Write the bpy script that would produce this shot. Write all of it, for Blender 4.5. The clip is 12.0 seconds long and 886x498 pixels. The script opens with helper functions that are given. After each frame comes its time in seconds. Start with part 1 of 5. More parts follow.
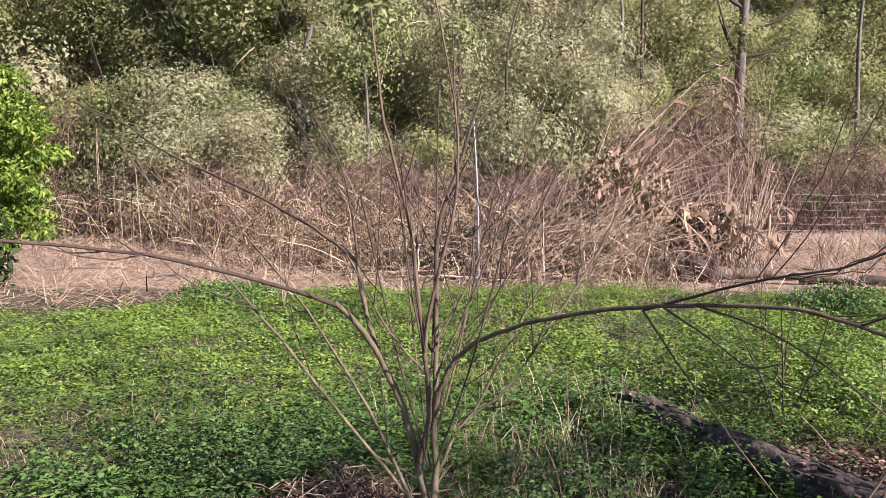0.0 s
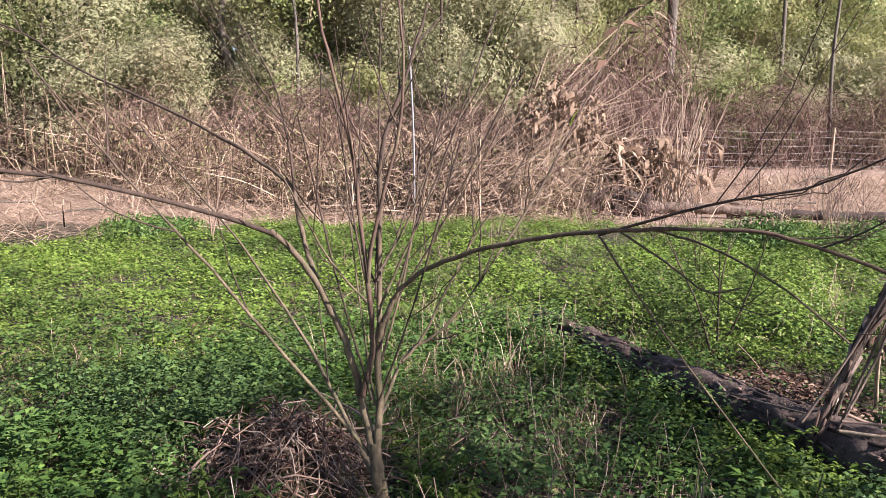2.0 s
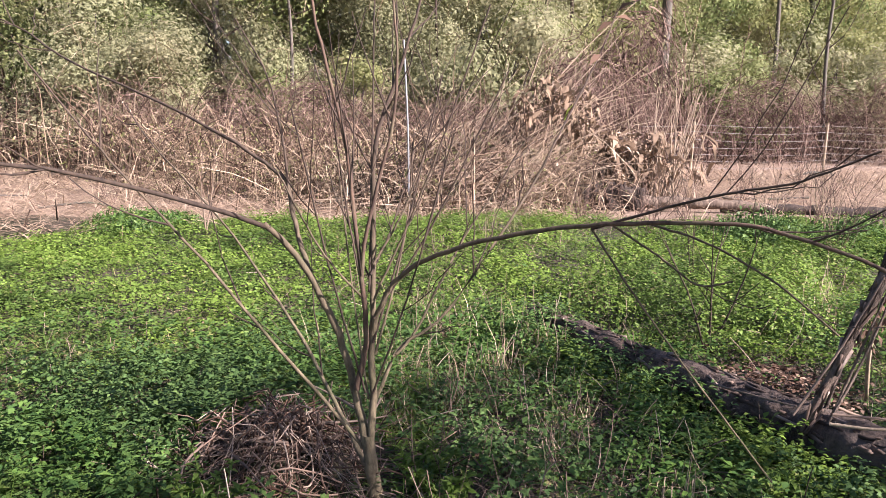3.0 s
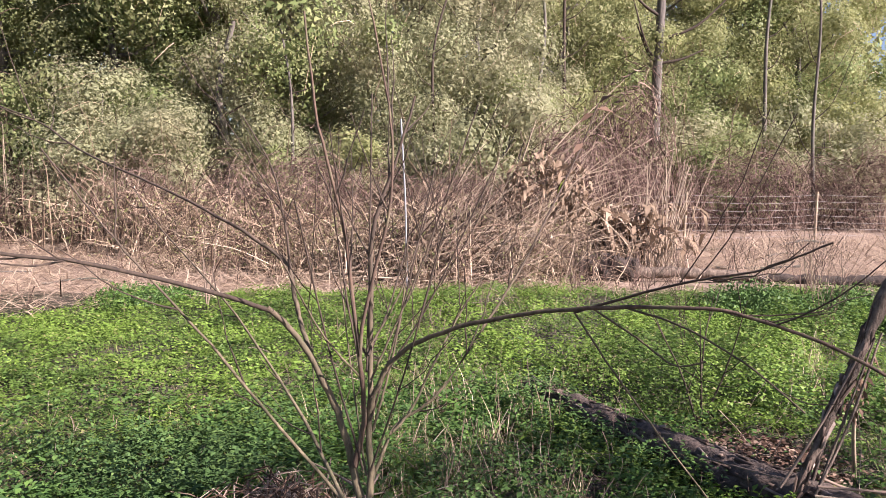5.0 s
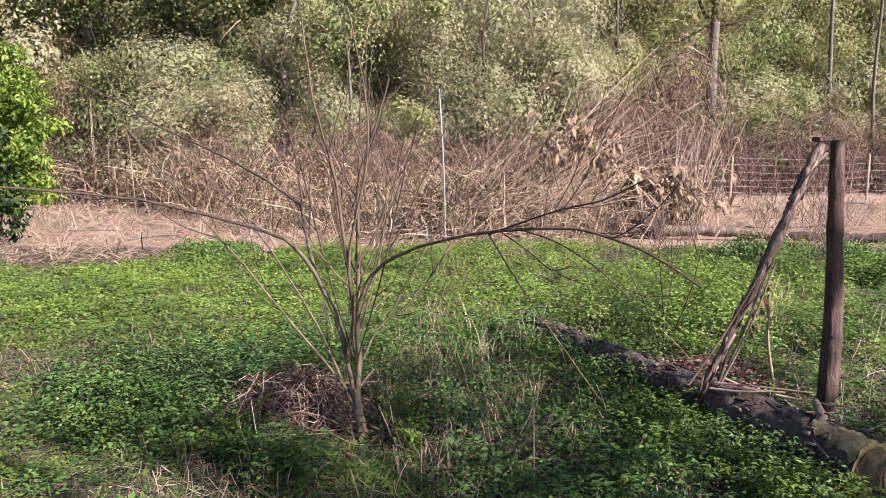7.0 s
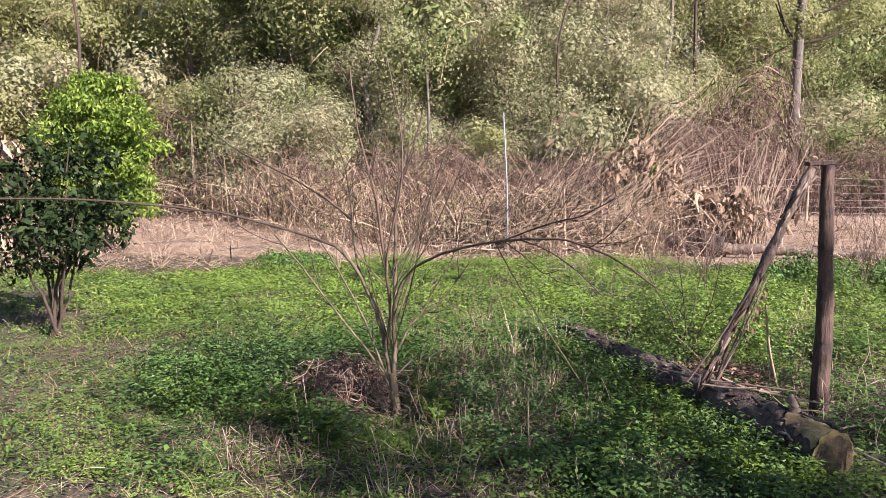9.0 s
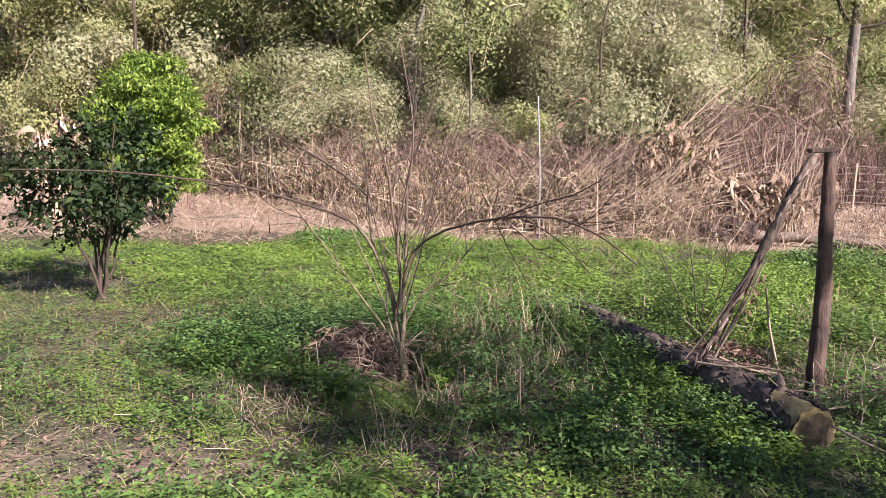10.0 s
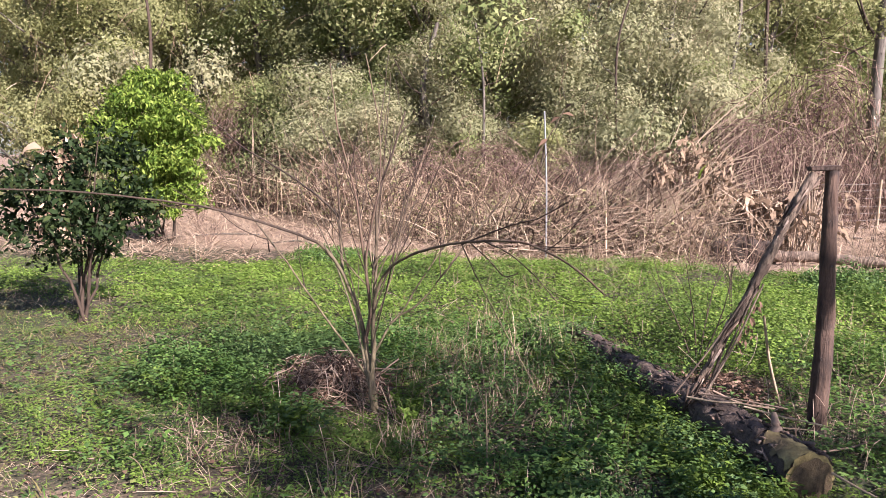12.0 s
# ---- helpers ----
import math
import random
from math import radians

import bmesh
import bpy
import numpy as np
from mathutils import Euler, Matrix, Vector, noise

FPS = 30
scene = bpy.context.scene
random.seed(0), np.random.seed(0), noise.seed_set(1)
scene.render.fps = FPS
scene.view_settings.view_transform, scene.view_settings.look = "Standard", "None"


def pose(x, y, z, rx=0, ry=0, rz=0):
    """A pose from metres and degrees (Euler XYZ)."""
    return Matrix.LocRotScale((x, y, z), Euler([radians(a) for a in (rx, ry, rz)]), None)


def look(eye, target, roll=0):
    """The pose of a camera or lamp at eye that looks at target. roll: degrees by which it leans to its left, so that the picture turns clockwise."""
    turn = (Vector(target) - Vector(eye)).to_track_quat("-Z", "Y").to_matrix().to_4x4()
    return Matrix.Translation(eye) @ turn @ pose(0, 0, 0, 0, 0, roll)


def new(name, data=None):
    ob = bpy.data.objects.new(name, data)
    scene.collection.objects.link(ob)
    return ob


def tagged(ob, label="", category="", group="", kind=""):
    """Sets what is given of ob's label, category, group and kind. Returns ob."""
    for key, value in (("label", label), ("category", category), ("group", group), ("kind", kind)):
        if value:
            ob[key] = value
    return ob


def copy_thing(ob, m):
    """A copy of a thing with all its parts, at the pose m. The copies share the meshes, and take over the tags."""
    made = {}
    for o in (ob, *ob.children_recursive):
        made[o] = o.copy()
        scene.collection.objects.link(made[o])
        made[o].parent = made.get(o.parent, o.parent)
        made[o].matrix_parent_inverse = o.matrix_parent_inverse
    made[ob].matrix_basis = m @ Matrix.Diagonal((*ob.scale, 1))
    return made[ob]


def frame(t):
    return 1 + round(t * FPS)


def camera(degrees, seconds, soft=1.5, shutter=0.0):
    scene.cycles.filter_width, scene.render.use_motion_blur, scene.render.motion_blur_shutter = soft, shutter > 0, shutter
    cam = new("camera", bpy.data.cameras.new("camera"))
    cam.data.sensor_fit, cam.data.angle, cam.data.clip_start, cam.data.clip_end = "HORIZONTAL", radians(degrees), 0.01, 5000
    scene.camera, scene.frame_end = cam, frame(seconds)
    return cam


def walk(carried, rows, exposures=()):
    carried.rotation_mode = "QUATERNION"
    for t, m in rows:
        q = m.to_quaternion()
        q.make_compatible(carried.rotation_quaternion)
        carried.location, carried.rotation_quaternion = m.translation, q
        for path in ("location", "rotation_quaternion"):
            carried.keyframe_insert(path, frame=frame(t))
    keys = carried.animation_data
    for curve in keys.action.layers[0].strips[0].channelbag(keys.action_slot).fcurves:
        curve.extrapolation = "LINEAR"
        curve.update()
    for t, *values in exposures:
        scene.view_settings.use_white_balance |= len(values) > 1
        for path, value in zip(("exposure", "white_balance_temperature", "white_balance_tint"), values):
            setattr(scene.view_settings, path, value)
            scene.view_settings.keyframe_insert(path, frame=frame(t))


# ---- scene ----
cam = camera(61.3, 12.0, 0.75)
METRES, EYE, TILT, LEAN, TURN = 3.0, 1.5, -5.7, 0.0, 0.0
ROWS = [
    (0.0, 0.0, 0.0, 0.0, -0.0, 0.0, 0.0),
    (0.5, -0.0093, 0.0198, 0.0041, -2.03, -0.67, 0.2),
    (1.0, -0.0147, 0.0322, -0.0058, -3.51, -2.27, 0.07),
    (1.5, -0.0155, 0.0422, -0.0109, -4.51, -3.78, -0.05),
    (2.0, -0.0133, 0.0482, -0.0147, -5.18, -4.81, -0.14),
    (2.5, -0.0129, 0.049, -0.0154, -5.57, -5.48, -0.3),
    (4.5, -0.0105, 0.0129, -0.0044, -5.61, -1.45, -0.01),
    (5.0, -0.011, -0.0056, 0.0044, -5.71, -0.0, 0.25),
    (5.5, 0.0108, -0.0527, -0.0058, -4.95, -0.28, 0.46),
    (6.0, 0.0664, -0.1568, -0.0217, -3.33, -1.25, 0.38),
    (6.5, 0.1007, -0.2417, -0.0314, -1.99, -2.18, 0.62),
    (7.0, 0.1253, -0.322, -0.0353, -0.37, -2.45, 0.36),
    (9.0, 0.2466, -0.541, -0.0451, 6.25, -1.12, -0.34),
    (9.5, 0.273, -0.5762, -0.0489, 8.05, -1.77, -1.03),
    (10.0, 0.3378, -0.6111, -0.055, 9.95, -2.5, -1.64),
    (10.5, 0.368, -0.6073, -0.0507, 11.11, -2.53, -1.57),
    (11.0, 0.3775, -0.5494, -0.0449, 11.27, -2.06, -1.39),
    (11.5, 0.394, -0.5112, -0.0422, 11.32, -1.76, -1.51),
    (12.0, 0.4224, -0.4991, -0.0386, 11.82, -1.38, -1.75),
]
WB = 5880, 27.5
walk(cam, [(t, pose(0, 0, EYE, TILT, LEAN, TURN) @ pose(METRES * x, METRES * y, METRES * z, 90 + pitch, roll, yaw)) for t, x, y, z, yaw, pitch, roll in ROWS], [(t, e, *WB) for t, e in ((0.0, 1.46), (1.0, 1.38), (2.0, 1.55), (2.5, 1.66), (4.5, 1.66), (5.0, 1.58), (5.5, 1.35), (6.5, 1.38), (7.0, 1.57), (9.0, 1.58), (10.5, 1.62), (12.0, 1.62))])

# ---- sky, sun ----
SUN = Vector((0.70, -0.51, 0.55)).normalized()
world = bpy.data.worlds.new("sky")
scene.world = world
world.use_nodes = True
wn = world.node_tree.nodes
sky = wn.new("ShaderNodeTexSky")
sky.sky_type, sky.sun_disc = "NISHITA", False
sky.sun_elevation = math.asin(SUN.z)
sky.sun_rotation = math.atan2(SUN.x, SUN.y)
world.node_tree.links.new(sky.outputs[0], wn["Background"].inputs[0])
wn["Background"].inputs[1].default_value = 0.046
sun = new("sun", bpy.data.lights.new("sun", "SUN"))
sun.data.energy, sun.data.angle, sun.data.color = 5.6, radians(0.55), (1.0, 0.91, 0.77)
sun.matrix_world = look(SUN * 60, (0, 0, 0))


# ---- materials ----
def material(name, rough=0.8):
    m = bpy.data.materials.new(name)
    m.use_nodes = True
    b = m.node_tree.nodes["Principled BSDF"]
    b.inputs["Roughness"].default_value = rough
    return m, m.node_tree.nodes, m.node_tree.links, b


def ramp(nodes, stops):
    r = nodes.new("ShaderNodeValToRGB")
    e = r.color_ramp.elements
    while len(e) < len(stops):
        e.new(0.5)
    for k, (p, c) in enumerate(stops):
        e[k].position, e[k].color = p, (*c, 1)
    return r


def mixed(nodes, links, fac, a, b, mode="MIX"):
    m = nodes.new("ShaderNodeMix")
    m.data_type, m.blend_type = "RGBA", mode
    if isinstance(fac, float):
        m.inputs[0].default_value = fac
    else:
        links.new(fac, m.inputs[0])
    links.new(a, m.inputs[6])
    links.new(b, m.inputs[7])
    return m.outputs[2]


def noise_node(nodes, links, scale, detail=4, coord="Object", rough=0.6):
    tc = nodes.new("ShaderNodeTexCoord")
    n = nodes.new("ShaderNodeTexNoise")
    n.inputs["Scale"].default_value, n.inputs["Detail"].default_value, n.inputs["Roughness"].default_value = scale, detail, rough
    links.new(tc.outputs[coord], n.inputs["Vector"])
    return n.outputs["Fac"]


def world_noise(nodes, links, scale, detail=3):
    g = nodes.new("ShaderNodeNewGeometry")
    n = nodes.new("ShaderNodeTexNoise")
    n.inputs["Scale"].default_value, n.inputs["Detail"].default_value = scale, detail
    links.new(g.outputs["Position"], n.inputs["Vector"])
    return n.outputs["Fac"]


def leaf_material(name, stops, patch=None, patch_scale=0.5, through_light=0.3, rough=0.5):
    """Leaves: each island takes its own colour; patches of another hue drift over metres; light shines through."""
    m, n, l, b = material(name, rough)
    g = n.new("ShaderNodeNewGeometry")
    r = ramp(n, stops)
    l.new(g.outputs["Random Per Island"], r.inputs[0])
    col = r.outputs[0]
    if patch:
        pr = ramp(n, [(0.42, (0, 0, 0)), (0.62, (1, 1, 1))])
        l.new(world_noise(n, l, patch_scale), pr.inputs[0])
        r2 = ramp(n, patch)
        l.new(g.outputs["Random Per Island"], r2.inputs[0])
        col = mixed(n, l, pr.outputs[0], col, r2.outputs[0])
    l.new(col, b.inputs["Base Color"])
    b.inputs["Specular IOR Level"].default_value = 0.14
    t = n.new("ShaderNodeBsdfTranslucent")
    l.new(col, t.inputs["Color"])
    mix = n.new("ShaderNodeMixShader")
    mix.inputs[0].default_value = through_light
    l.new(b.outputs[0], mix.inputs[1])
    l.new(t.outputs[0], mix.inputs[2])
    l.new(mix.outputs[0], n["Material Output"].inputs[0])
    return m


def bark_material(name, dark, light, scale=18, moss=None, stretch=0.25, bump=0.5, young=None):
    """Bark; young: the colour that takes over further up the stem."""
    m, n, l, b = material(name, 0.9)
    tc = n.new("ShaderNodeTexCoord")
    mp = n.new("ShaderNodeMapping")
    mp.inputs["Scale"].default_value = (1, 1, stretch)
    l.new(tc.outputs["Object"], mp.inputs[0])
    t = n.new("ShaderNodeTexNoise")
    t.inputs["Scale"].default_value, t.inputs["Detail"].default_value, t.inputs["Roughness"].default_value = scale, 6, 0.7
    l.new(mp.outputs[0], t.inputs["Vector"])
    r = ramp(n, [(0.32, dark), (0.68, light)])
    l.new(t.outputs["Fac"], r.inputs[0])
    col = r.outputs[0]
    if moss:
        big = ramp(n, [(0.50, (0, 0, 0)), (0.66, (1, 1, 1))])
        l.new(noise_node(n, l, scale * 0.22), big.inputs[0])
        c = n.new("ShaderNodeRGB")
        c.outputs[0].default_value = (*moss, 1)
        col = mixed(n, l, big.outputs[0], col, c.outputs[0])
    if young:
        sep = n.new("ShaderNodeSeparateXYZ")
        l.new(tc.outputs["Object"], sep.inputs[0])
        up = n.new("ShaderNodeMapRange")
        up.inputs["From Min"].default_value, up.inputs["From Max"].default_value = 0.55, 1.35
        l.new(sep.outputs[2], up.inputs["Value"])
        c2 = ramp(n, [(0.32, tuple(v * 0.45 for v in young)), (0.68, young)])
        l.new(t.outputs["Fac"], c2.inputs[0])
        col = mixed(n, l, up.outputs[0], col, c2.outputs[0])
    l.new(col, b.inputs["Base Color"])
    bm_ = n.new("ShaderNodeBump")
    bm_.inputs["Strength"].default_value, bm_.inputs["Distance"].default_value = bump, 0.02
    l.new(t.outputs["Fac"], bm_.inputs["Height"])
    l.new(bm_.outputs[0], b.inputs["Normal"])
    return m


def ground_material():
    """Soil with leaf litter: dark humus under the weeds, pale straw and sandy soil on the open field."""
    m, n, l, b = material("soil", 0.95)
    g = n.new("ShaderNodeNewGeometry")
    fine = world_noise(n, l, 40, 6)
    mid = world_noise(n, l, 3.5, 5)
    dark = ramp(n, [(0.3, (0.03, 0.02, 0.014)), (0.55, (0.095, 0.066, 0.046)), (0.8, (0.24, 0.175, 0.125))])
    pale = ramp(n, [(0.28, (0.10, 0.062, 0.042)), (0.5, (0.28, 0.195, 0.138)), (0.78, (0.50, 0.39, 0.29))])
    l.new(fine, dark.inputs[0])
    l.new(fine, pale.inputs[0])
    moss = ramp(n, [(0.3, (0.016, 0.022, 0.007)), (0.6, (0.045, 0.06, 0.017)), (0.85, (0.10, 0.11, 0.036))])
    l.new(fine, moss.inputs[0])
    where = ramp(n, [(0.38, (0.15, 0.15, 0.15)), (0.58, (0.85, 0.85, 0.85))])
    l.new(world_noise(n, l, 1.4, 4), where.inputs[0])
    under = mixed(n, l, where.outputs[0], dark.outputs[0], moss.outputs[0])
    sep = n.new("ShaderNodeSeparateXYZ")
    l.new(g.outputs["Position"], sep.inputs[0])
    add = n.new("ShaderNodeMath")
    add.operation = "MULTIPLY_ADD"
    add.inputs[1].default_value, add.inputs[2].default_value = 2.0, -1.0
    l.new(mid, add.inputs[0])
    s = n.new("ShaderNodeMath")
    s.operation = "ADD"
    l.new(sep.outputs[1], s.inputs[0])
    l.new(add.outputs[0], s.inputs[1])
    edge = n.new("ShaderNodeMapRange")
    edge.inputs["From Min"].default_value, edge.inputs["From Max"].default_value = 8.9, 9.9
    l.new(s.outputs[0], edge.inputs["Value"])
    col = mixed(n, l, edge.outputs[0], under, pale.outputs[0])
    sandy = n.new("ShaderNodeMapRange")
    sandy.inputs["From Min"].default_value, sandy.inputs["From Max"].default_value = 1.4, 0.95
    l.new(s.outputs[0], sandy.inputs["Value"])
    west = n.new("ShaderNodeMapRange")
    west.inputs["From Min"].default_value, west.inputs["From Max"].default_value = 1.2, -2.4
    drift = n.new("ShaderNodeMath")
    drift.operation = "MULTIPLY_ADD"
    drift.inputs[1].default_value = 4.0
    l.new(add.outputs[0], drift.inputs[0])
    l.new(sep.outputs[0], drift.inputs[2])
    l.new(drift.outputs[0], west.inputs["Value"])
    spot = n.new("ShaderNodeMath")
    spot.operation = "MULTIPLY"
    l.new(sandy.outputs[0], spot.inputs[0])
    l.new(west.outputs[0], spot.inputs[1])
    col = mixed(n, l, spot.outputs[0], col, pale.outputs[0])
    tint = ramp(n, [(0.35, (0.62, 0.58, 0.52)), (0.65, (1, 1, 1))])
    l.new(mid, tint.inputs[0])
    col = mixed(n, l, 1.0, col, tint.outputs[0], "MULTIPLY")
    l.new(col, b.inputs["Base Color"])
    bp = n.new("ShaderNodeBump")
    bp.inputs["Strength"].default_value, bp.inputs["Distance"].default_value = 0.7, 0.03
    l.new(fine, bp.inputs["Height"])
    l.new(bp.outputs[0], b.inputs["Normal"])
    return m


SOIL = ground_material()
WEED = leaf_material("weed_leaf", [(0, (0.125, 0.20, 0.032)), (0.6, (0.165, 0.255, 0.042)), (0.95, (0.215, 0.305, 0.06)), (1, (0.30, 0.27, 0.12))],
                     [(0, (0.06, 0.105, 0.025)), (0.92, (0.10, 0.16, 0.036)), (1, (0.22, 0.18, 0.085))], 1.3, 0.25)
NETTLE = leaf_material("broad_weed_leaf", [(0, (0.06, 0.11, 0.036)), (0.6, (0.095, 0.165, 0.05)), (1, (0.14, 0.215, 0.062))],
                       [(0, (0.05, 0.11, 0.028)), (1, (0.12, 0.21, 0.04))], 1.3, 0.18)
GRASS = leaf_material("grass_blade", [(0, (0.07, 0.14, 0.025)), (0.6, (0.13, 0.21, 0.04)), (0.85, (0.2, 0.24, 0.07)), (1, (0.35, 0.28, 0.14))], None, 1, 0.35)
STRAW = leaf_material("dry_straw", [(0, (0.15, 0.10, 0.065)), (0.5, (0.41, 0.30, 0.205)), (1, (0.64, 0.51, 0.37))],
                      [(0, (0.20, 0.135, 0.09)), (1, (0.52, 0.39, 0.28))], 0.8, 0.1, 0.8)
HAY = leaf_material("yellowing_grass", [(0, (0.095, 0.095, 0.03)), (0.5, (0.185, 0.16, 0.065)), (1, (0.34, 0.27, 0.145))], None, 1, 0.2, 0.7)
LITTER = leaf_material("dead_leaf", [(0, (0.07, 0.04, 0.026)), (0.6, (0.16, 0.10, 0.068)), (1, (0.33, 0.235, 0.17))], None, 1, 0.1, 0.75)
CANE = leaf_material("dead_cane", [(0, (0.03, 0.019, 0.013)), (0.4, (0.15, 0.102, 0.068)), (0.75, (0.42, 0.315, 0.21)), (1, (0.66, 0.54, 0.39))],
                     [(0, (0.025, 0.015, 0.011)), (0.55, (0.16, 0.105, 0.074)), (1, (0.46, 0.35, 0.245))], 0.7, 0.05, 0.8)
VINE = leaf_material("bare_red_vine", [(0, (0.035, 0.02, 0.016)), (0.5, (0.14, 0.088, 0.069)), (1, (0.36, 0.26, 0.205))], None, 1, 0.05, 0.8)
PALE_CANE = leaf_material("bleached_cane", [(0, (0.17, 0.12, 0.08)), (0.6, (0.36, 0.28, 0.2)), (1, (0.58, 0.48, 0.36))], None, 1, 0.05, 0.7)
DEADLEAF = leaf_material("withered_banana_leaf", [(0, (0.06, 0.038, 0.025)), (0.45, (0.20, 0.14, 0.092)), (0.8, (0.34, 0.25, 0.17)), (1, (0.56, 0.45, 0.33))], None, 1, 0.15, 0.75)
OLIVE = leaf_material("olive_leaf", [(0, (0.21, 0.23, 0.085)), (0.6, (0.31, 0.325, 0.13)), (0.95, (0.37, 0.37, 0.165)), (1, (0.42, 0.37, 0.22))],
                      [(0, (0.22, 0.235, 0.105)), (1, (0.36, 0.36, 0.17))], 0.35, 0.5)
GREYGREEN = leaf_material("grey_green_leaf", [(0, (0.26, 0.27, 0.145)), (0.6, (0.335, 0.345, 0.185)), (0.95, (0.38, 0.38, 0.22)), (1, (0.44, 0.39, 0.26))],
                          [(0, (0.26, 0.25, 0.145)), (1, (0.42, 0.395, 0.235))], 0.4, 0.5)
DEEP = leaf_material("dark_green_leaf", [(0, (0.13, 0.17, 0.06)), (0.6, (0.205, 0.255, 0.09)), (1, (0.30, 0.33, 0.13))],
                     [(0, (0.19, 0.205, 0.085)), (1, (0.31, 0.31, 0.145))], 0.4, 0.42)
LIME = leaf_material("bright_leaf", [(0, (0.05, 0.095, 0.016)), (0.45, (0.145, 0.225, 0.033)), (0.8, (0.24, 0.32, 0.055)), (1, (0.34, 0.40, 0.10))], [(0, (0.07, 0.125, 0.02)), (1, (0.20, 0.29, 0.042))], 1.5, 0.36)
GLOSSY = leaf_material("glossy_dark_leaf", [(0, (0.009, 0.019, 0.006)), (0.7, (0.022, 0.038, 0.012)), (1, (0.05, 0.068, 0.022))], None, 1, 0.1, 0.55)
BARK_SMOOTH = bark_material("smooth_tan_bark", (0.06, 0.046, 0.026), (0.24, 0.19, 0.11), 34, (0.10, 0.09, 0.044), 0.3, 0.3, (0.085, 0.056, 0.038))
BARK_DARK = bark_material("dark_twig_bark", (0.022, 0.014, 0.009), (0.075, 0.05, 0.033), 40, None, 0.3, 0.2)
BARK_RED = bark_material("red_brown_bark", (0.042, 0.025, 0.018), (0.15, 0.095, 0.062), 40, (0.13, 0.105, 0.06), 0.3, 0.25)
BARK_TREE = bark_material("grey_tree_bark", (0.045, 0.037, 0.03), (0.165, 0.14, 0.115), 9, (0.12, 0.12, 0.08), 0.2, 0.6)
BARK_LOG = bark_material("flaking_log_bark", (0.024, 0.016, 0.012), (0.17, 0.12, 0.09), 26, (0.10, 0.075, 0.057), 1.0, 1.0)
ROTTEN = bark_material("rotten_black_bark", (0.012, 0.008, 0.006), (0.085, 0.058, 0.042), 14, (0.03, 0.022, 0.016), 1.0, 1.0)
BRACE_BARK = bark_material("split_weathered_bark", (0.035, 0.024, 0.017), (0.27, 0.2, 0.145), 30, (0.12, 0.085, 0.06), 0.3, 1.0)
POST_WOOD = bark_material("weathered_post_wood", (0.016, 0.010, 0.008), (0.125, 0.076, 0.052), 26, (0.03, 0.019, 0.014), 0.14, 1.0)
PALE_WOOD = bark_material("peeled_yellow_wood", (0.12, 0.09, 0.03), (0.40, 0.32, 0.13), 13, (0.11, 0.08, 0.04), 1.0, 0.6)
CUT_WOOD = bark_material("old_sawn_wood", (0.045, 0.03, 0.017), (0.17, 0.12, 0.06), 18, (0.15, 0.12, 0.05), 1.0, 0.8)
def plate_material():
    """Loose bark plates, each with its own brown."""
    m, n, l, b = material("loose_bark_plate", 0.9)
    oi = n.new("ShaderNodeObjectInfo")
    r = ramp(n, [(0, (0.03, 0.019, 0.013)), (0.45, (0.10, 0.066, 0.046)), (0.85, (0.21, 0.15, 0.112)), (1, (0.38, 0.30, 0.24))])
    l.new(oi.outputs["Random"], r.inputs[0])
    t = ramp(n, [(0.3, (0.45, 0.42, 0.4)), (0.7, (1.1, 1.1, 1.1))])
    l.new(noise_node(n, l, 30, 5), t.inputs[0])
    l.new(mixed(n, l, 1.0, r.outputs[0], t.outputs[0], "MULTIPLY"), b.inputs["Base Color"])
    return m


PLATE = plate_material()
GREY_STEM = leaf_material("weathered_stem", [(0, (0.045, 0.032, 0.025)), (0.5, (0.19, 0.135, 0.10)), (0.85, (0.34, 0.26, 0.195)), (1, (0.45, 0.37, 0.29))], None, 1, 0.05, 0.8)
STAKE_WOOD = bark_material("bleached_stake", (0.17, 0.125, 0.08), (0.42, 0.33, 0.22), 30, None, 0.1, 0.3)


def metal_material(name, col, rough, metal=1.0):
    m, n, l, b = material(name, rough)
    r = ramp(n, [(0.35, tuple(c * 0.7 for c in col)), (0.7, col)])
    l.new(noise_node(n, l, 14), r.inputs[0])
    l.new(r.outputs[0], b.inputs["Base Color"])
    b.inputs["Metallic"].default_value = metal
    return m


STEEL = metal_material("galvanised_steel", (0.36, 0.36, 0.36), 0.6, 0.6)
WIRE = metal_material("fence_wire", (0.40, 0.37, 0.34), 0.6, 0.4)


# ---- building blocks ----
def lattice(x, y, scale, seed):
    """Smooth value noise, 0 to 1, for arrays of places."""
    g = np.random.default_rng(seed).random((64, 64))
    u, v = np.asarray(x) * scale + 700.3, np.asarray(y) * scale + 700.7
    i, j = np.floor(u).astype(int), np.floor(v).astype(int)
    f, h = u - i, v - j
    f, h = f * f * (3 - 2 * f), h * h * (3 - 2 * h)
    a, b2, c, d = g[i % 64, j % 64], g[(i + 1) % 64, j % 64], g[i % 64, (j + 1) % 64], g[(i + 1) % 64, (j + 1) % 64]
    return (a * (1 - f) + b2 * f) * (1 - h) + (c * (1 - f) + d * f) * h


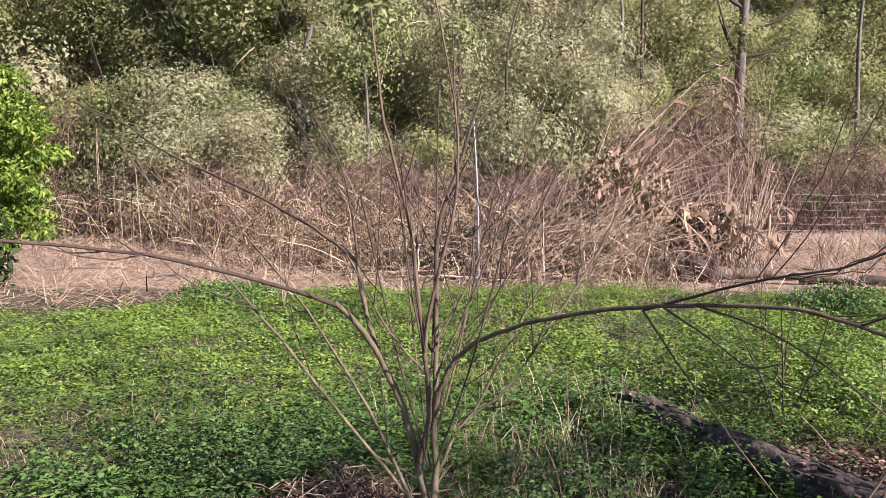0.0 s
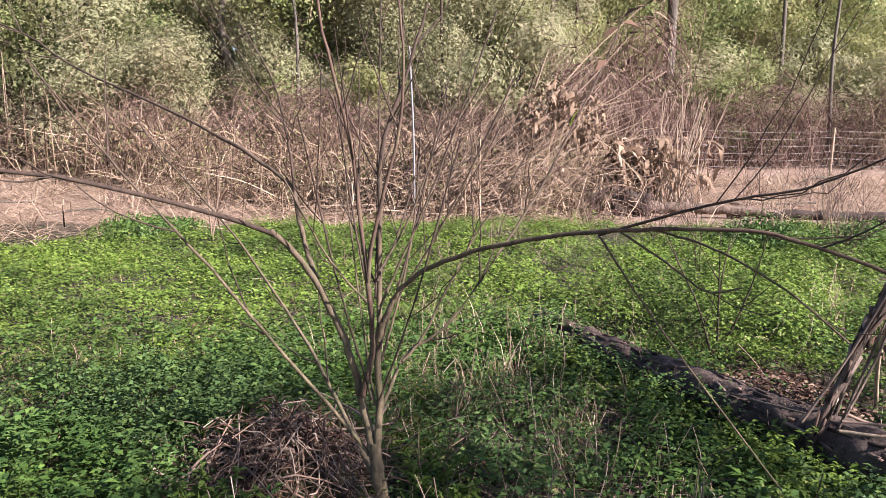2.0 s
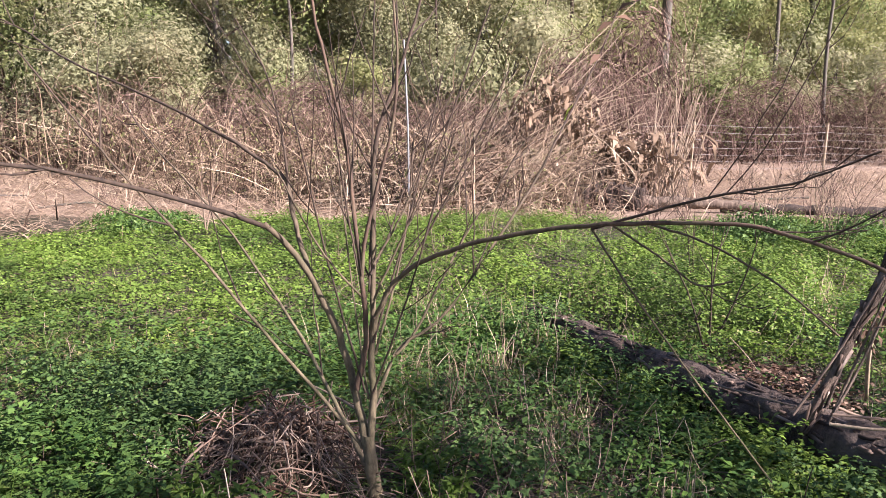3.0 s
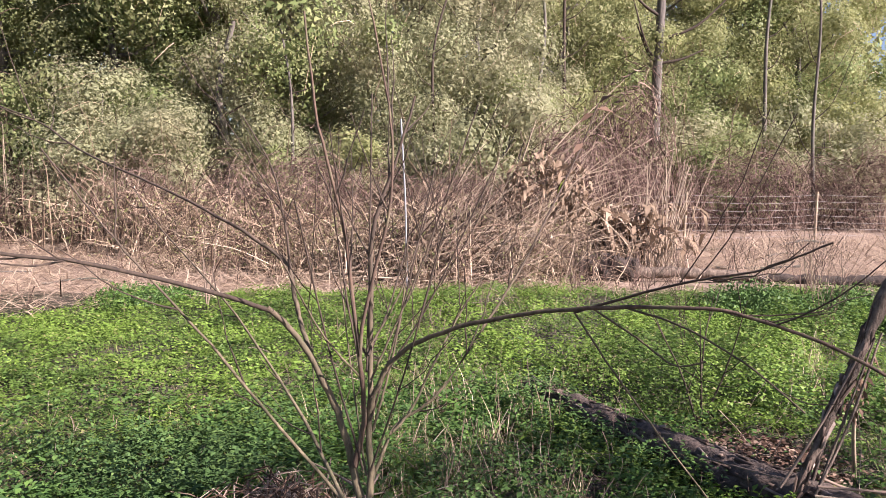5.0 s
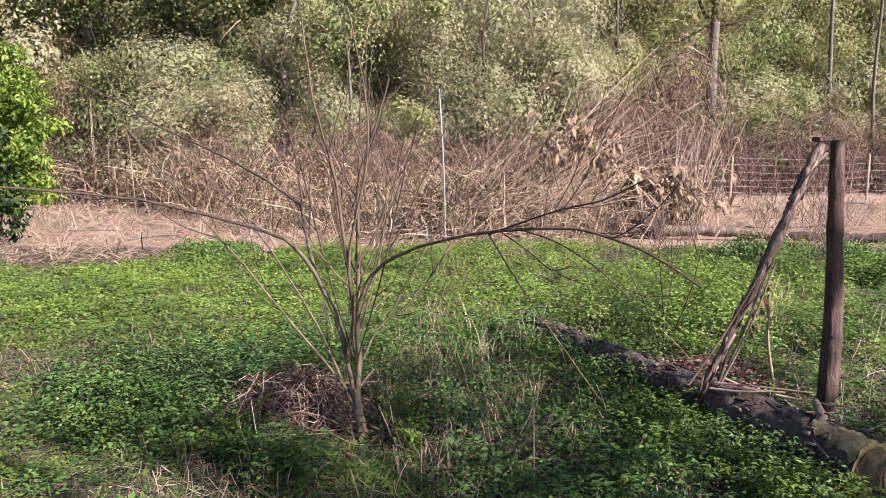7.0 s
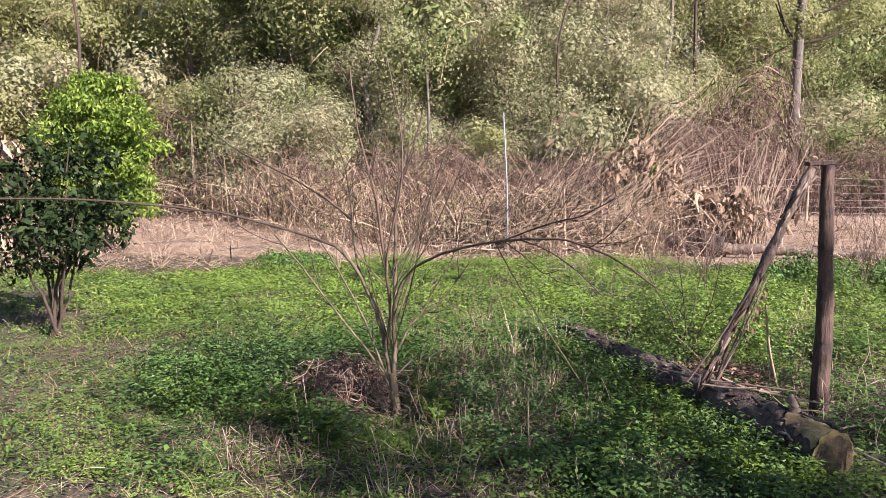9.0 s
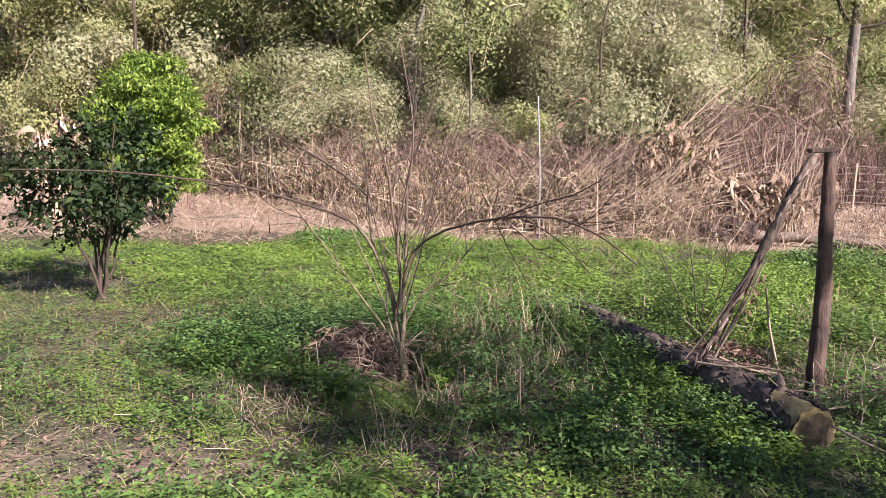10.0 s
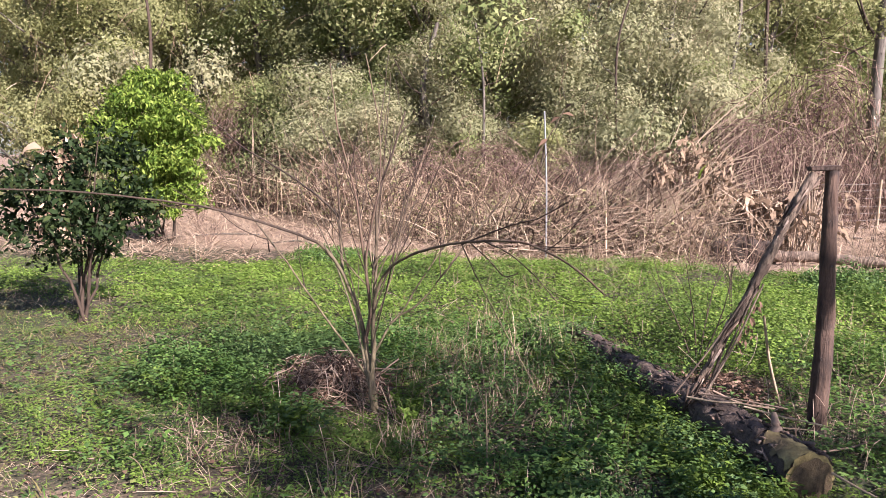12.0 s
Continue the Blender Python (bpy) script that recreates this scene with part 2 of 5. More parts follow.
def gz(x, y):
    """The height of the ground."""
    x, y = np.asarray(x, float), np.asarray(y, float)
    near = np.exp(-((x / 14) ** 2 + ((y - 6) / 12) ** 2))
    bumps = 0.10 * (lattice(x, y, 0.45, 5) - 0.5) + 0.05 * (lattice(x, y, 1.7, 6) - 0.5)
    return near * (bumps + 0.10 * np.exp(-((y - 8.6 + 0.1 * x) / 0.8) ** 2))


def mesh_np(name, verts, faces, mat, smooth=False):
    """A mesh from arrays: verts (n, 3), faces (m, 3 or 4)."""
    verts, faces = np.asarray(verts, np.float32).reshape(-1, 3), np.asarray(faces, np.int32)
    me = bpy.data.meshes.new(name)
    k = faces.shape[1]
    me.vertices.add(len(verts))
    me.vertices.foreach_set("co", verts.ravel())
    me.loops.add(faces.size)
    me.loops.foreach_set("vertex_index", faces.ravel())
    me.polygons.add(len(faces))
    me.polygons.foreach_set("loop_start", np.arange(0, faces.size, k, dtype=np.int32))
    if smooth:
        me.polygons.foreach_set("use_smooth", np.ones(len(faces), bool))
    me.update(calc_edges=True)
    me.materials.append(mat)
    return me


def unit(v):
    return v / np.maximum(np.linalg.norm(v, axis=-1, keepdims=True), 1e-9)


def leaf_geometry(p, d, up, length, width, curl=0.15):
    """Leaves as folded four-cornered blades: base p, axis d, facing up."""
    d = unit(d)
    s = unit(np.cross(d, up))
    nrm = np.cross(s, d)
    L, W = np.asarray(length)[:, None], np.asarray(width)[:, None]
    mid = p + d * L * 0.45 + nrm * L * curl
    v = np.stack([p, mid + s * W * 0.5, p + d * L - nrm * L * curl * 0.3, mid - s * W * 0.5], 1)
    f = np.arange(len(p) * 4).reshape(-1, 4)
    return v.reshape(-1, 3), f


def spray_geometry(p, d, up, length, width):
    """Far leaves as single pointed blades."""
    d = unit(d)
    s = unit(np.cross(d, up))
    L, W = np.asarray(length)[:, None], np.asarray(width)[:, None]
    v = np.stack([p - s * W * 0.5, p + s * W * 0.5 + d * L * 0.25, p + d * L], 1)
    return v.reshape(-1, 3), np.arange(len(p) * 3).reshape(-1, 3)


def blade_geometry(p, d, length, width, droop):
    """Narrow blades in two pieces that bend over."""
    d = unit(d)
    s = unit(np.cross(d, np.array([0, 0, 1.0]) + 1e-3))
    L, W = np.asarray(length)[:, None], np.asarray(width)[:, None]
    down = np.array([0, 0, -1.0])
    m = p + d * L * 0.55
    t = m + unit(d + down * np.asarray(droop)[:, None]) * L * 0.45
    v = np.stack([p - s * W / 2, p + s * W / 2, m + s * W * 0.4, m - s * W * 0.4, t + s * W * 0.05, t - s * W * 0.05], 1)
    i = np.arange(len(p))[:, None] * 6
    f = np.concatenate([i + [0, 1, 2, 3], i + [3, 2, 4, 5]])
    return v.reshape(-1, 3), f


def tube_geometry(pts, rad, sides=4):
    """Many stems at once: pts (n, k, 3), rad (n, k)."""
    pts, rad = np.asarray(pts, float), np.asarray(rad, float)
    n, k, _ = pts.shape
    t = unit(np.gradient(pts, axis=1))
    ref = np.where(np.abs(t[..., 2:3]) > 0.8, np.array([1.0, 0.2, 0]), np.array([0, 0, 1.0]))
    u = unit(np.cross(t, ref))
    w = np.cross(t, u)
    a = np.arange(sides) * 2 * np.pi / sides
    v = pts[:, :, None] + rad[:, :, None, None] * (u[:, :, None] * np.cos(a)[None, None, :, None] + w[:, :, None] * np.sin(a)[None, None, :, None])
    i = np.arange(n)[:, None, None] * k * sides + np.arange(k - 1)[None, :, None] * sides
    j = np.arange(sides)[None, None]
    j2 = (np.arange(sides) + 1)[None, None] % sides
    f = np.stack([i + j, i + j2, i + sides + j2, i + sides + j], -1).reshape(-1, 4)
    return v.reshape(-1, 3), f


def joined(*geos):
    vs, fs, o = [], [], 0
    for v, f in geos:
        vs.append(v)
        fs.append(f + o)
        o += len(v)
    return np.concatenate(vs), np.concatenate(fs)


def smooth_line(ctrl, n):
    """A smooth line of n points through control points."""
    c = np.asarray(ctrl, float)
    c = np.concatenate([2 * c[:1] - c[1:2], c, 2 * c[-1:] - c[-2:-1]])
    out = []
    for u in np.linspace(0, len(c) - 3 - 1e-6, n):
        i = int(u)
        f = u - i
        a, b2, d, e = c[i], c[i + 1], c[i + 2], c[i + 3]
        out.append(0.5 * (2 * b2 + (d - a) * f + (2 * a - 5 * b2 + 4 * d - e) * f * f + (3 * b2 - a - 3 * d + e) * f ** 3))
    return np.array(out)


def part(name, geo, mat, parent, label="", smooth=False):
    ob = new(name, mesh_np(name, *geo, mat, smooth))
    ob.parent = parent
    if label:
        ob["label"] = label
    return ob


def stuff(name, geo, mat, label, category):
    return tagged(new(name, mesh_np(name, *geo, mat)), label, category, "", "stuff")


def thing(name, label, category, at=(0, 0, 0), group=""):
    ob = new(name)
    ob.empty_display_size = 0.2
    ob.location = at
    return tagged(ob, label, category, group)


# ---- ground ----
def build_ground():
    e = np.sinh(np.linspace(-1, 1, 171) * 5.4)
    e = e / e.max()
    X, Y = np.meshgrid(e * 600, 5 + e * 600, indexing="ij")
    Z = gz(X, Y)
    v = np.stack([X, Y, Z], -1).reshape(-1, 3)
    n = len(e)
    i = (np.arange(n - 1)[:, None] * n + np.arange(n - 1)[None]).ravel()
    f = np.stack([i, i + n, i + n + 1, i + 1], 1)
    tagged(new("ground", mesh_np("ground", v, f, SOIL, True)), "brown soil with leaf litter and a pale straw field", "ground", "", "structure")


build_ground()


def lawn_edge(x):
    """How far the green cover reaches: y for each x."""
    return 9.3 + 0.75 * np.tanh((x + 2.5) * 0.6) - 0.5 - 1.0 * np.clip((x - 1.8) / 1.4, 0, 1) + 0.5 * (lattice(x, x * 0, 0.9, 31) - 0.5)


def sprig_geometry(rng, x, y, h, per, size, aspect=0.6, reach=1.5, fine=False):
    """Weeds: each plant at (x, y) carries leaves spread round a short stem."""
    n = len(x)
    ang = rng.random((n, per)) * 6.283
    lev = 1 - 0.75 * rng.random((n, per)) ** 1.8
    rad = (0.15 + 0.85 * rng.random((n, per))) * size[:, None] * reach
    px = x[:, None] + np.cos(ang) * rad
    py = y[:, None] + np.sin(ang) * rad
    pz = gz(x, y)[:, None] + h[:, None] * lev
    p = np.stack([px, py, pz], -1).reshape(-1, 3)
    tilt = rng.normal(0.1, 0.2, (n, per))
    d = np.stack([np.cos(ang), np.sin(ang), tilt], -1).reshape(-1, 3)
    up = np.stack([rng.normal(0, 0.18, n * per), rng.normal(0, 0.18, n * per), np.ones(n * per)], -1)
    L = (size[:, None] * (0.6 + 0.8 * rng.random((n, per)))).ravel()
    return (spray_geometry if fine else leaf_geometry)(p, d, up, L, L * aspect * (0.7 + 0.6 * rng.random(n * per)))


def bare_mask(x, y):
    """Worn and straw-covered places, low where bare, 1 where green."""
    m = np.ones_like(x)
    for cx, cy, rx, ry, least in ((-0.45, 2.95, 0.45, 0.4, 0.08), (0.1, 1.75, 1.1, 0.3, 0.3), (-1.6, 1.15, 1.5, 0.4, 0.12), (-4.7, 5.2, 1.2, 0.5, 0.1), (-4.9, 6.3, 0.8, 0.4, 0.1),
                                  (2.15, 3.65, 0.5, 0.5, 0.04), (0.75, 3.6, 0.5, 0.6, 0.45), (0.9, 2.4, 0.4, 0.35, 0.4), (-0.9, 2.1, 0.5, 0.3, 0.3), (1.6, 6.9, 0.3, 0.2, 0.1),
                                  (-2.0, 6.6, 0.3, 0.15, 0.1), (0.3, 4.9, 0.35, 0.3, 0.4), (-1.4, 3.7, 0.45, 0.2, 0.3)):
        m = np.minimum(m, np.clip((((x - cx) / rx) ** 2 + ((y - cy) / ry) ** 2) - 0.3, least, 1))
    return m


def scatter(rng, n, x0, x1, y0, y1):
    return rng.uniform(x0, x1, n), rng.uniform(y0, y1, n)


def dry_lawn(x, y):
    """How dry and thin the open lawn is, 0 to 1."""
    return np.clip((-0.6 - x) * 0.6, 0, 1) * np.clip((6.4 - y) * 0.6, 0, 1) * np.clip(lattice(x, y, 0.8, 27) * 1.8 - 0.25, 0.1, 0.85)


def plant_patch(rng, n, x0, x1, y0, y1, cover):
    """Places and heights for weeds: low between, higher in rounded tussocks, lush by the log."""
    x, y = scatter(rng, n, x0, x1, y0, y1)
    patch = lattice(x, y, 1.1, 3) * 0.45 + lattice(x, y, 3.1, 4) * 0.55
    keep = (rng.random(n) < bare_mask(x, y) * np.clip(patch * 1.9 + cover, 0.08, 1)) & (y < lawn_edge(x)) & (rng.random(n) < np.where((x > -4.9) | (y < 5.5), 1.0, 0.4)) & (rng.random(n) < 1 - dry_lawn(x, y)) & (rng.random(n) < np.clip((y + 2.2) / 2.3, 0, 1) ** 2 * np.clip((6.5 - x) / 2.6, 0, 1))
    x, y, patch = x[keep], y[keep], patch[keep]
    lush = np.clip((x - 0.9) * 0.8, 0, 1) * np.clip((y - 3.2) * 0.7, 0, 1)
    return x, y, 0.015 + (0.22 + 0.26 * lush) * patch ** 2.6 * rng.uniform(0.5, 1.25, len(x))


def hummock_geometry(rng, x, y, rad, h, per, size, aspect, fine):
    """Cushions of weeds: leaves over a low uneven dome at each place, the tips facing out and up."""
    n = len(x)
    a = rng.random((n, per)) * 6.283
    q = np.sqrt(rng.random((n, per))) * (1 + 0.25 * np.sin(a * 3 + rng.random((n, 1)) * 6.283))
    px, py = x[:, None] + np.cos(a) * q * rad[:, None], y[:, None] + np.sin(a) * q * rad[:, None]
    dome = np.clip(1 - q ** 2, 0, 1)
    pz = gz(px, py) + h[:, None] * dome * rng.uniform(0.62, 1.1, (n, per)) + 0.012
    p = np.stack([px, py, pz], -1).reshape(-1, 3)
    out = np.stack([np.cos(a) * q, np.sin(a) * q, 0.55 + 0 * a], -1).reshape(-1, 3)
    b2 = rng.random(n * per) * 6.283
    d = np.stack([np.cos(b2), np.sin(b2), rng.normal(0.0, 0.15, n * per)], -1) + out * np.array([0.5, 0.5, -0.2])
    L = (size * rng.uniform(0.55, 1.45, (n, per))).ravel()
    return (spray_geometry if fine else leaf_geometry)(p, d, out + rng.normal(0, 0.16, out.shape), L, L * aspect)


def clear_of_log(x, y, gap):
    """Keeps plants off the log, the post and the mound by the tree."""
    return (np.abs((x - 1.06) + (y - 5.0) * 0.42) > gap) & ((x - 2.54) ** 2 + (y - 3.0) ** 2 > 0.03) & ((x + 0.42) ** 2 + (y - 2.97) ** 2 > 0.16)


def build_hummocks():
    rng = np.random.default_rng(14)
    x, y = np.concatenate([rng.uniform(0.7, 6.2, 190), rng.normal(2.6, 0.9, 50)]), np.concatenate([rng.uniform(4.0, 9.4, 190), rng.normal(5.2, 0.7, 50)])
    keep = (y < lawn_edge(x) - 0.1) & clear_of_log(x, y, 0.3) & (bare_mask(x, y) > 0.5)
    x, y = x[keep], y[keep]
    tall = 0.55 + 0.75 * lattice(x, y, 0.7, 41)
    stuff("weed_cushions", hummock_geometry(rng, x, y, rng.uniform(0.2, 0.44, len(x)), 0.42 * tall * np.clip((9.6 - y) / 3.2, 0.3, 1) * rng.uniform(0.6, 1.2, len(x)), 430, 0.026, 0.62, True), WEED, "rounded cushions of bright green weeds in the sun", "weeds")
    x, y = rng.uniform(-6.2, 1.0, 420), rng.uniform(4.6, 9.0, 420)
    keep = (y < lawn_edge(x) - 0.1) & (bare_mask(x, y) > 0.5) & (rng.random(420) > dry_lawn(x, y))
    x, y = x[keep], y[keep]
    stuff("lawn_cushions", hummock_geometry(rng, x, y, rng.uniform(0.16, 0.42, len(x)), rng.uniform(0.06, 0.22, len(x)), 170, 0.028, 0.6, True), WEED, "low uneven cushions of green weeds on the lawn", "weeds")
    x, y = np.concatenate([rng.uniform(0.25, 2.1, 150), rng.uniform(-1.9, -0.6, 60)]), np.concatenate([rng.uniform(1.5, 4.8, 150), rng.uniform(2.6, 4.3, 60)])
    keep = clear_of_log(x, y, 0.24) & (x < 1.0 + (5.0 - y) * 0.42) & ((x - 0.05) ** 2 + (y - 2.67) ** 2 > 0.05) & (rng.random(len(x)) < bare_mask(x, y) + 0.1)
    x, y = x[keep], y[keep]
    stuff("leafy_cushions", hummock_geometry(rng, x, y, rng.uniform(0.10, 0.24, len(x)), rng.uniform(0.07, 0.22, len(x)), 150, 0.027, 0.52, False), NETTLE, "cushions of darker broad-leaved weeds in the half shade", "weeds")


def build_weeds():
    rng = np.random.default_rng(11)
    geos = []
    x, y, h = plant_patch(rng, 32000, -0.4, 6.4, -2.2, 4.6, -0.12)
    geos.append(sprig_geometry(rng, x, y, h, 9, 0.019 * rng.uniform(0.6, 1.5, len(x)), 0.55, 2.2))
    x, y, h = plant_patch(rng, 70000, -5.6, 0.3, -2.2, 4.8, 0.25)
    small = sprig_geometry(rng, x, y, h * 0.7, 9, 0.016 * rng.uniform(0.6, 1.5, len(x)), 0.62, 2.4, True)
    stuff("fine_weeds", small, WEED, "fine short weeds in the thin lawn", "weeds")
    x, y, h = plant_patch(rng, 30000, -7.0, 7.5, 4.3, 9.9, 0.15)
    thin = (x < 0.6) | (rng.random(len(x)) < 0.3)
    x, y, h = x[thin], y[thin], h[thin]
    far = sprig_geometry(rng, x, y, h * 0.9, 11, 0.027 * rng.uniform(0.6, 1.4, len(x)), 0.7, 2.4, True)
    stuff("lawn_weeds", far, WEED, "bright green carpet of small weeds in the sun", "weeds")
    x, y = scatter(rng, 9000, -12, 12, -7, 9)
    keep = ((x < -4.4) | (x > 4.6) | (y < -0.6)) & ((y < 4.4) | (np.abs(x) > 6.8)) & (rng.random(9000) < lattice(x, y, 0.5, 19) * 1.3 - 0.1) & ((x - 0.7) ** 2 + (y + 0.8) ** 2 > 1.5)
    x, y = x[keep], y[keep]
    stuff("sparse_weeds", sprig_geometry(rng, x, y, rng.uniform(0.02, 0.08, len(x)), 12, rng.uniform(0.03, 0.06, len(x)), 0.7, 2.6, True), WEED, "patchy low weeds on the brown soil", "weeds")
    u = rng.random(700)
    off = rng.uniform(0.1, 0.55, 700)
    x, y = 1.02 + 1.3 * u - off * 0.93, 4.95 - 2.95 * u - off * 0.37
    geos.append(sprig_geometry(rng, x, y, rng.uniform(0.03, 0.14, 700), 10, rng.uniform(0.022, 0.042, 700), 0.45))
    stuff("low_weeds", joined(*geos), WEED, "dense bright green low weeds covering the lawn", "weeds")
    x, y = scatter(rng, 5600, -3.2, 3.4, 0.5, 4.9)
    patch = lattice(x, y, 0.9, 8)
    keep = (rng.random(len(x)) < np.clip(patch * 3.2 - 1.35, 0, 1) * bare_mask(x, y)) & ((x > -1.0) | (rng.random(len(x)) < 0.12))
    x, y, patch = x[keep], y[keep], patch[keep]
    drifts = ((-1.1, 3.4, 0.5, 0.5, 560), (1.1, 2.2, 0.45, 0.4, 260), (-0.36, 2.2, 0.12, 0.14, 70), (0.45, 4.6, 0.5, 0.6, 420), (2.95, 3.0, 0.35, 0.4, 180))
    ex = np.concatenate([rng.normal(a, c, n) for a, b2, c, d, n in drifts])
    ey = np.concatenate([rng.normal(b2, d, n) for a, b2, c, d, n in drifts])
    far_off = (np.abs((ex - 1.06) + (ey - 5.0) * 0.42) > 0.17) & ((ex - 2.54) ** 2 + (ey - 3.0) ** 2 > 0.02) & ((ex + 0.42) ** 2 + (ey - 2.97) ** 2 > 0.13) & (rng.random(len(ex)) < bare_mask(ex, ey) + 0.15)
    ex, ey = ex[far_off], ey[far_off]
    x, y, patch = np.concatenate([x, ex]), np.concatenate([y, ey]), np.concatenate([patch, rng.uniform(0.1, 0.7, len(ex))])
    stuff("broad_weeds", sprig_geometry(rng, x, y, 0.08 + 0.16 * patch * rng.uniform(0.5, 1.2, len(x)), 13, rng.uniform(0.024, 0.045, len(x)), 0.45),
          NETTLE, "taller dark green broad-leaved weeds in the shade", "weeds")


def build_grass():
    rng = np.random.default_rng(12)
    x, y = scatter(rng, 30000, -6.5, 6.5, 0.2, 9.6)
    tuft = lattice(x, y, 2.3, 9)
    keep = (rng.random(len(x)) < np.clip(tuft * 2 - 0.6, 0.05, 1)) & (y < lawn_edge(x))
    x, y = x[keep], y[keep]
    n = len(x)
    p = np.stack([x, y, gz(x, y)], -1)
    d = np.stack([rng.normal(0, 0.55, n), rng.normal(0, 0.55, n), np.ones(n)], -1)
    stuff("grass_blades", blade_geometry(p, d, rng.uniform(0.08, 0.26, n) * np.where(x < 0, 0.5, 1.0), rng.uniform(0.003, 0.007, n), rng.uniform(0.2, 2.0, n)), GRASS,
          "thin green and yellowing grass blades among the weeds", "grass")


def off_trunk(x, y):
    """True away from the trunk that lies along the edge of the field."""
    d = y - 10.2 + 0.24 * (x - 4.12)
    return (d > 0.38) | (d < -1.0) | (x < 2.7) | (x > 9.6)


def straw_geometry(rng, x, y, length, width, lift, lay=0.12):
    n = len(x)
    a = rng.random(n) * 6.283
    p = np.stack([x, y, gz(x, y) + lift], -1)
    d = np.stack([np.cos(a), np.sin(a), rng.normal(0.02, lay, n)], -1)
    return blade_geometry(p, d, length, width, rng.uniform(0, 0.35, n))


def build_straw():
    rng = np.random.default_rng(13)
    x, y = scatter(rng, 12000, -3.4, 3.6, 0.3, 5.6)
    keep = rng.random(len(x)) < np.clip(1.12 - bare_mask(x, y) * np.clip(lattice(x, y, 1.1, 3) * 2.2 - 0.2, 0, 1), 0.16, 1)
    x, y = x[keep], y[keep]
    n = len(x)
    stuff("dry_straw", straw_geometry(rng, x, y, rng.uniform(0.04, 0.19, n), rng.uniform(0.0015, 0.0036, n), rng.uniform(0.004, 0.04, n)), STRAW,
          "pale dry grass stems lying among the weeds", "straw")
    x, y = scatter(rng, 20000, -6.0, -0.4, 0.4, 6.6)
    keep = rng.random(len(x)) < dry_lawn(x, y)
    x, y = x[keep], y[keep]
    n = len(x)
    stuff("dry_lawn_grass", straw_geometry(rng, x, y, rng.uniform(0.04, 0.16, n), rng.uniform(0.003, 0.008, n), rng.uniform(0.0, 0.03, n), 0.35), HAY,
          "short yellowing dry grass in the thin lawn", "grass")
    x, y = scatter(rng, 42000, -12, 13, 7.6, 17.0)
    keep = (y > lawn_edge(x) - 0.25 * rng.random(len(x))) & off_trunk(x, y)
    x, y = x[keep], y[keep]
    n = len(x)
    stuff("straw_field", straw_geometry(rng, x, y, rng.uniform(0.15, 0.9, n), rng.uniform(0.005, 0.016, n), rng.uniform(0.0, 0.14, n) * lattice(x, y, 0.8, 17), 0.2), STRAW,
          "flattened pale dead grass covering the field behind the lawn", "dead grass")
    x, y = scatter(rng, 9000, -12, 13, 8.0, 17.5)
    keep = (y > lawn_edge(x)) & (rng.random(len(x)) < lattice(x, y, 0.9, 18) * 1.7 - 0.2) & off_trunk(x, y)
    x, y = x[keep], y[keep]
    n = len(x)
    stuff("dead_stalks", straw_geometry(rng, x, y, rng.uniform(0.2, 0.8, n), rng.uniform(0.006, 0.016, n), rng.uniform(0.02, 0.14, n), 0.3), CANE,
          "brown dead stalks strewn over the dry field", "dead grass")
    x, y = scatter(rng, 5200, -3.4, 4.2, 0.3, 5.5)
    keep = rng.random(len(x)) < np.clip(1.15 - bare_mask(x, y), 0.12, 1)
    x, y = x[keep], y[keep]
    x, y = np.concatenate([x, rng.normal(2.12, 0.2, 1300)]), np.concatenate([y, rng.normal(3.6, 0.26, 1300)])
    n = len(x)
    heaped = 0.08 * np.exp(-(((x - 2.12) / 0.3) ** 2 + ((y - 3.6) / 0.35) ** 2))
    p = np.stack([x, y, gz(x, y) + rng.uniform(0.004, 0.05, n) + heaped], -1)
    a = rng.random(n) * 6.283
    up = np.stack([rng.normal(0, 0.4, n), rng.normal(0, 0.4, n), np.ones(n)], -1)
    L = rng.uniform(0.02, 0.05, n)
    stuff("leaf_litter", leaf_geometry(p, np.stack([np.cos(a), np.sin(a), rng.normal(0, 0.25, n)], -1), up, L, L * 0.5), LITTER,
          "fallen brown leaves on bare soil", "leaf litter")


build_weeds()
build_hummocks()
build_grass()
build_straw()


# ---- young bare tree ----
def limb(name, ctrl, r0, r1, parent, mat, rng, twigs=0, n=22, label=""):
    """One tapering branch through its bends, with side twigs as its own part."""
    line = smooth_line(ctrl, n)
    line[1:-1] += rng.normal(0, min(0.0018, r0 * 0.15), (n - 2, 3))
    rad = r0 + (r1 - r0) * np.linspace(0, 1, n) ** 0.8
    ob = part(name, tube_geometry(line[None], rad[None], 8), mat, parent, label, True)
    if twigs:
        for _ in range(twigs):
            i = int(rng.uniform(0.35, 0.95) * (n - 1))
            d = unit(line[min(i + 1, n - 1)] - line[i - 1])
            side = unit(np.cross(d, rng.normal(0, 1, 3)))
            L = rng.uniform(0.12, 0.5)
            q = np.linspace(0, 1, 7)[:, None]
            pts = line[i] + (d * 0.75 + side * 0.6) * L * q + np.array([0, 0, 0.35 * L]) * q ** 2 + rng.normal(0, 0.006, (7, 3)) * q
            part("twig", tube_geometry(pts[None], np.linspace(min(0.004, r0 * 0.45), 0.0014, 7)[None], 5), BARK_DARK, ob)
    return ob


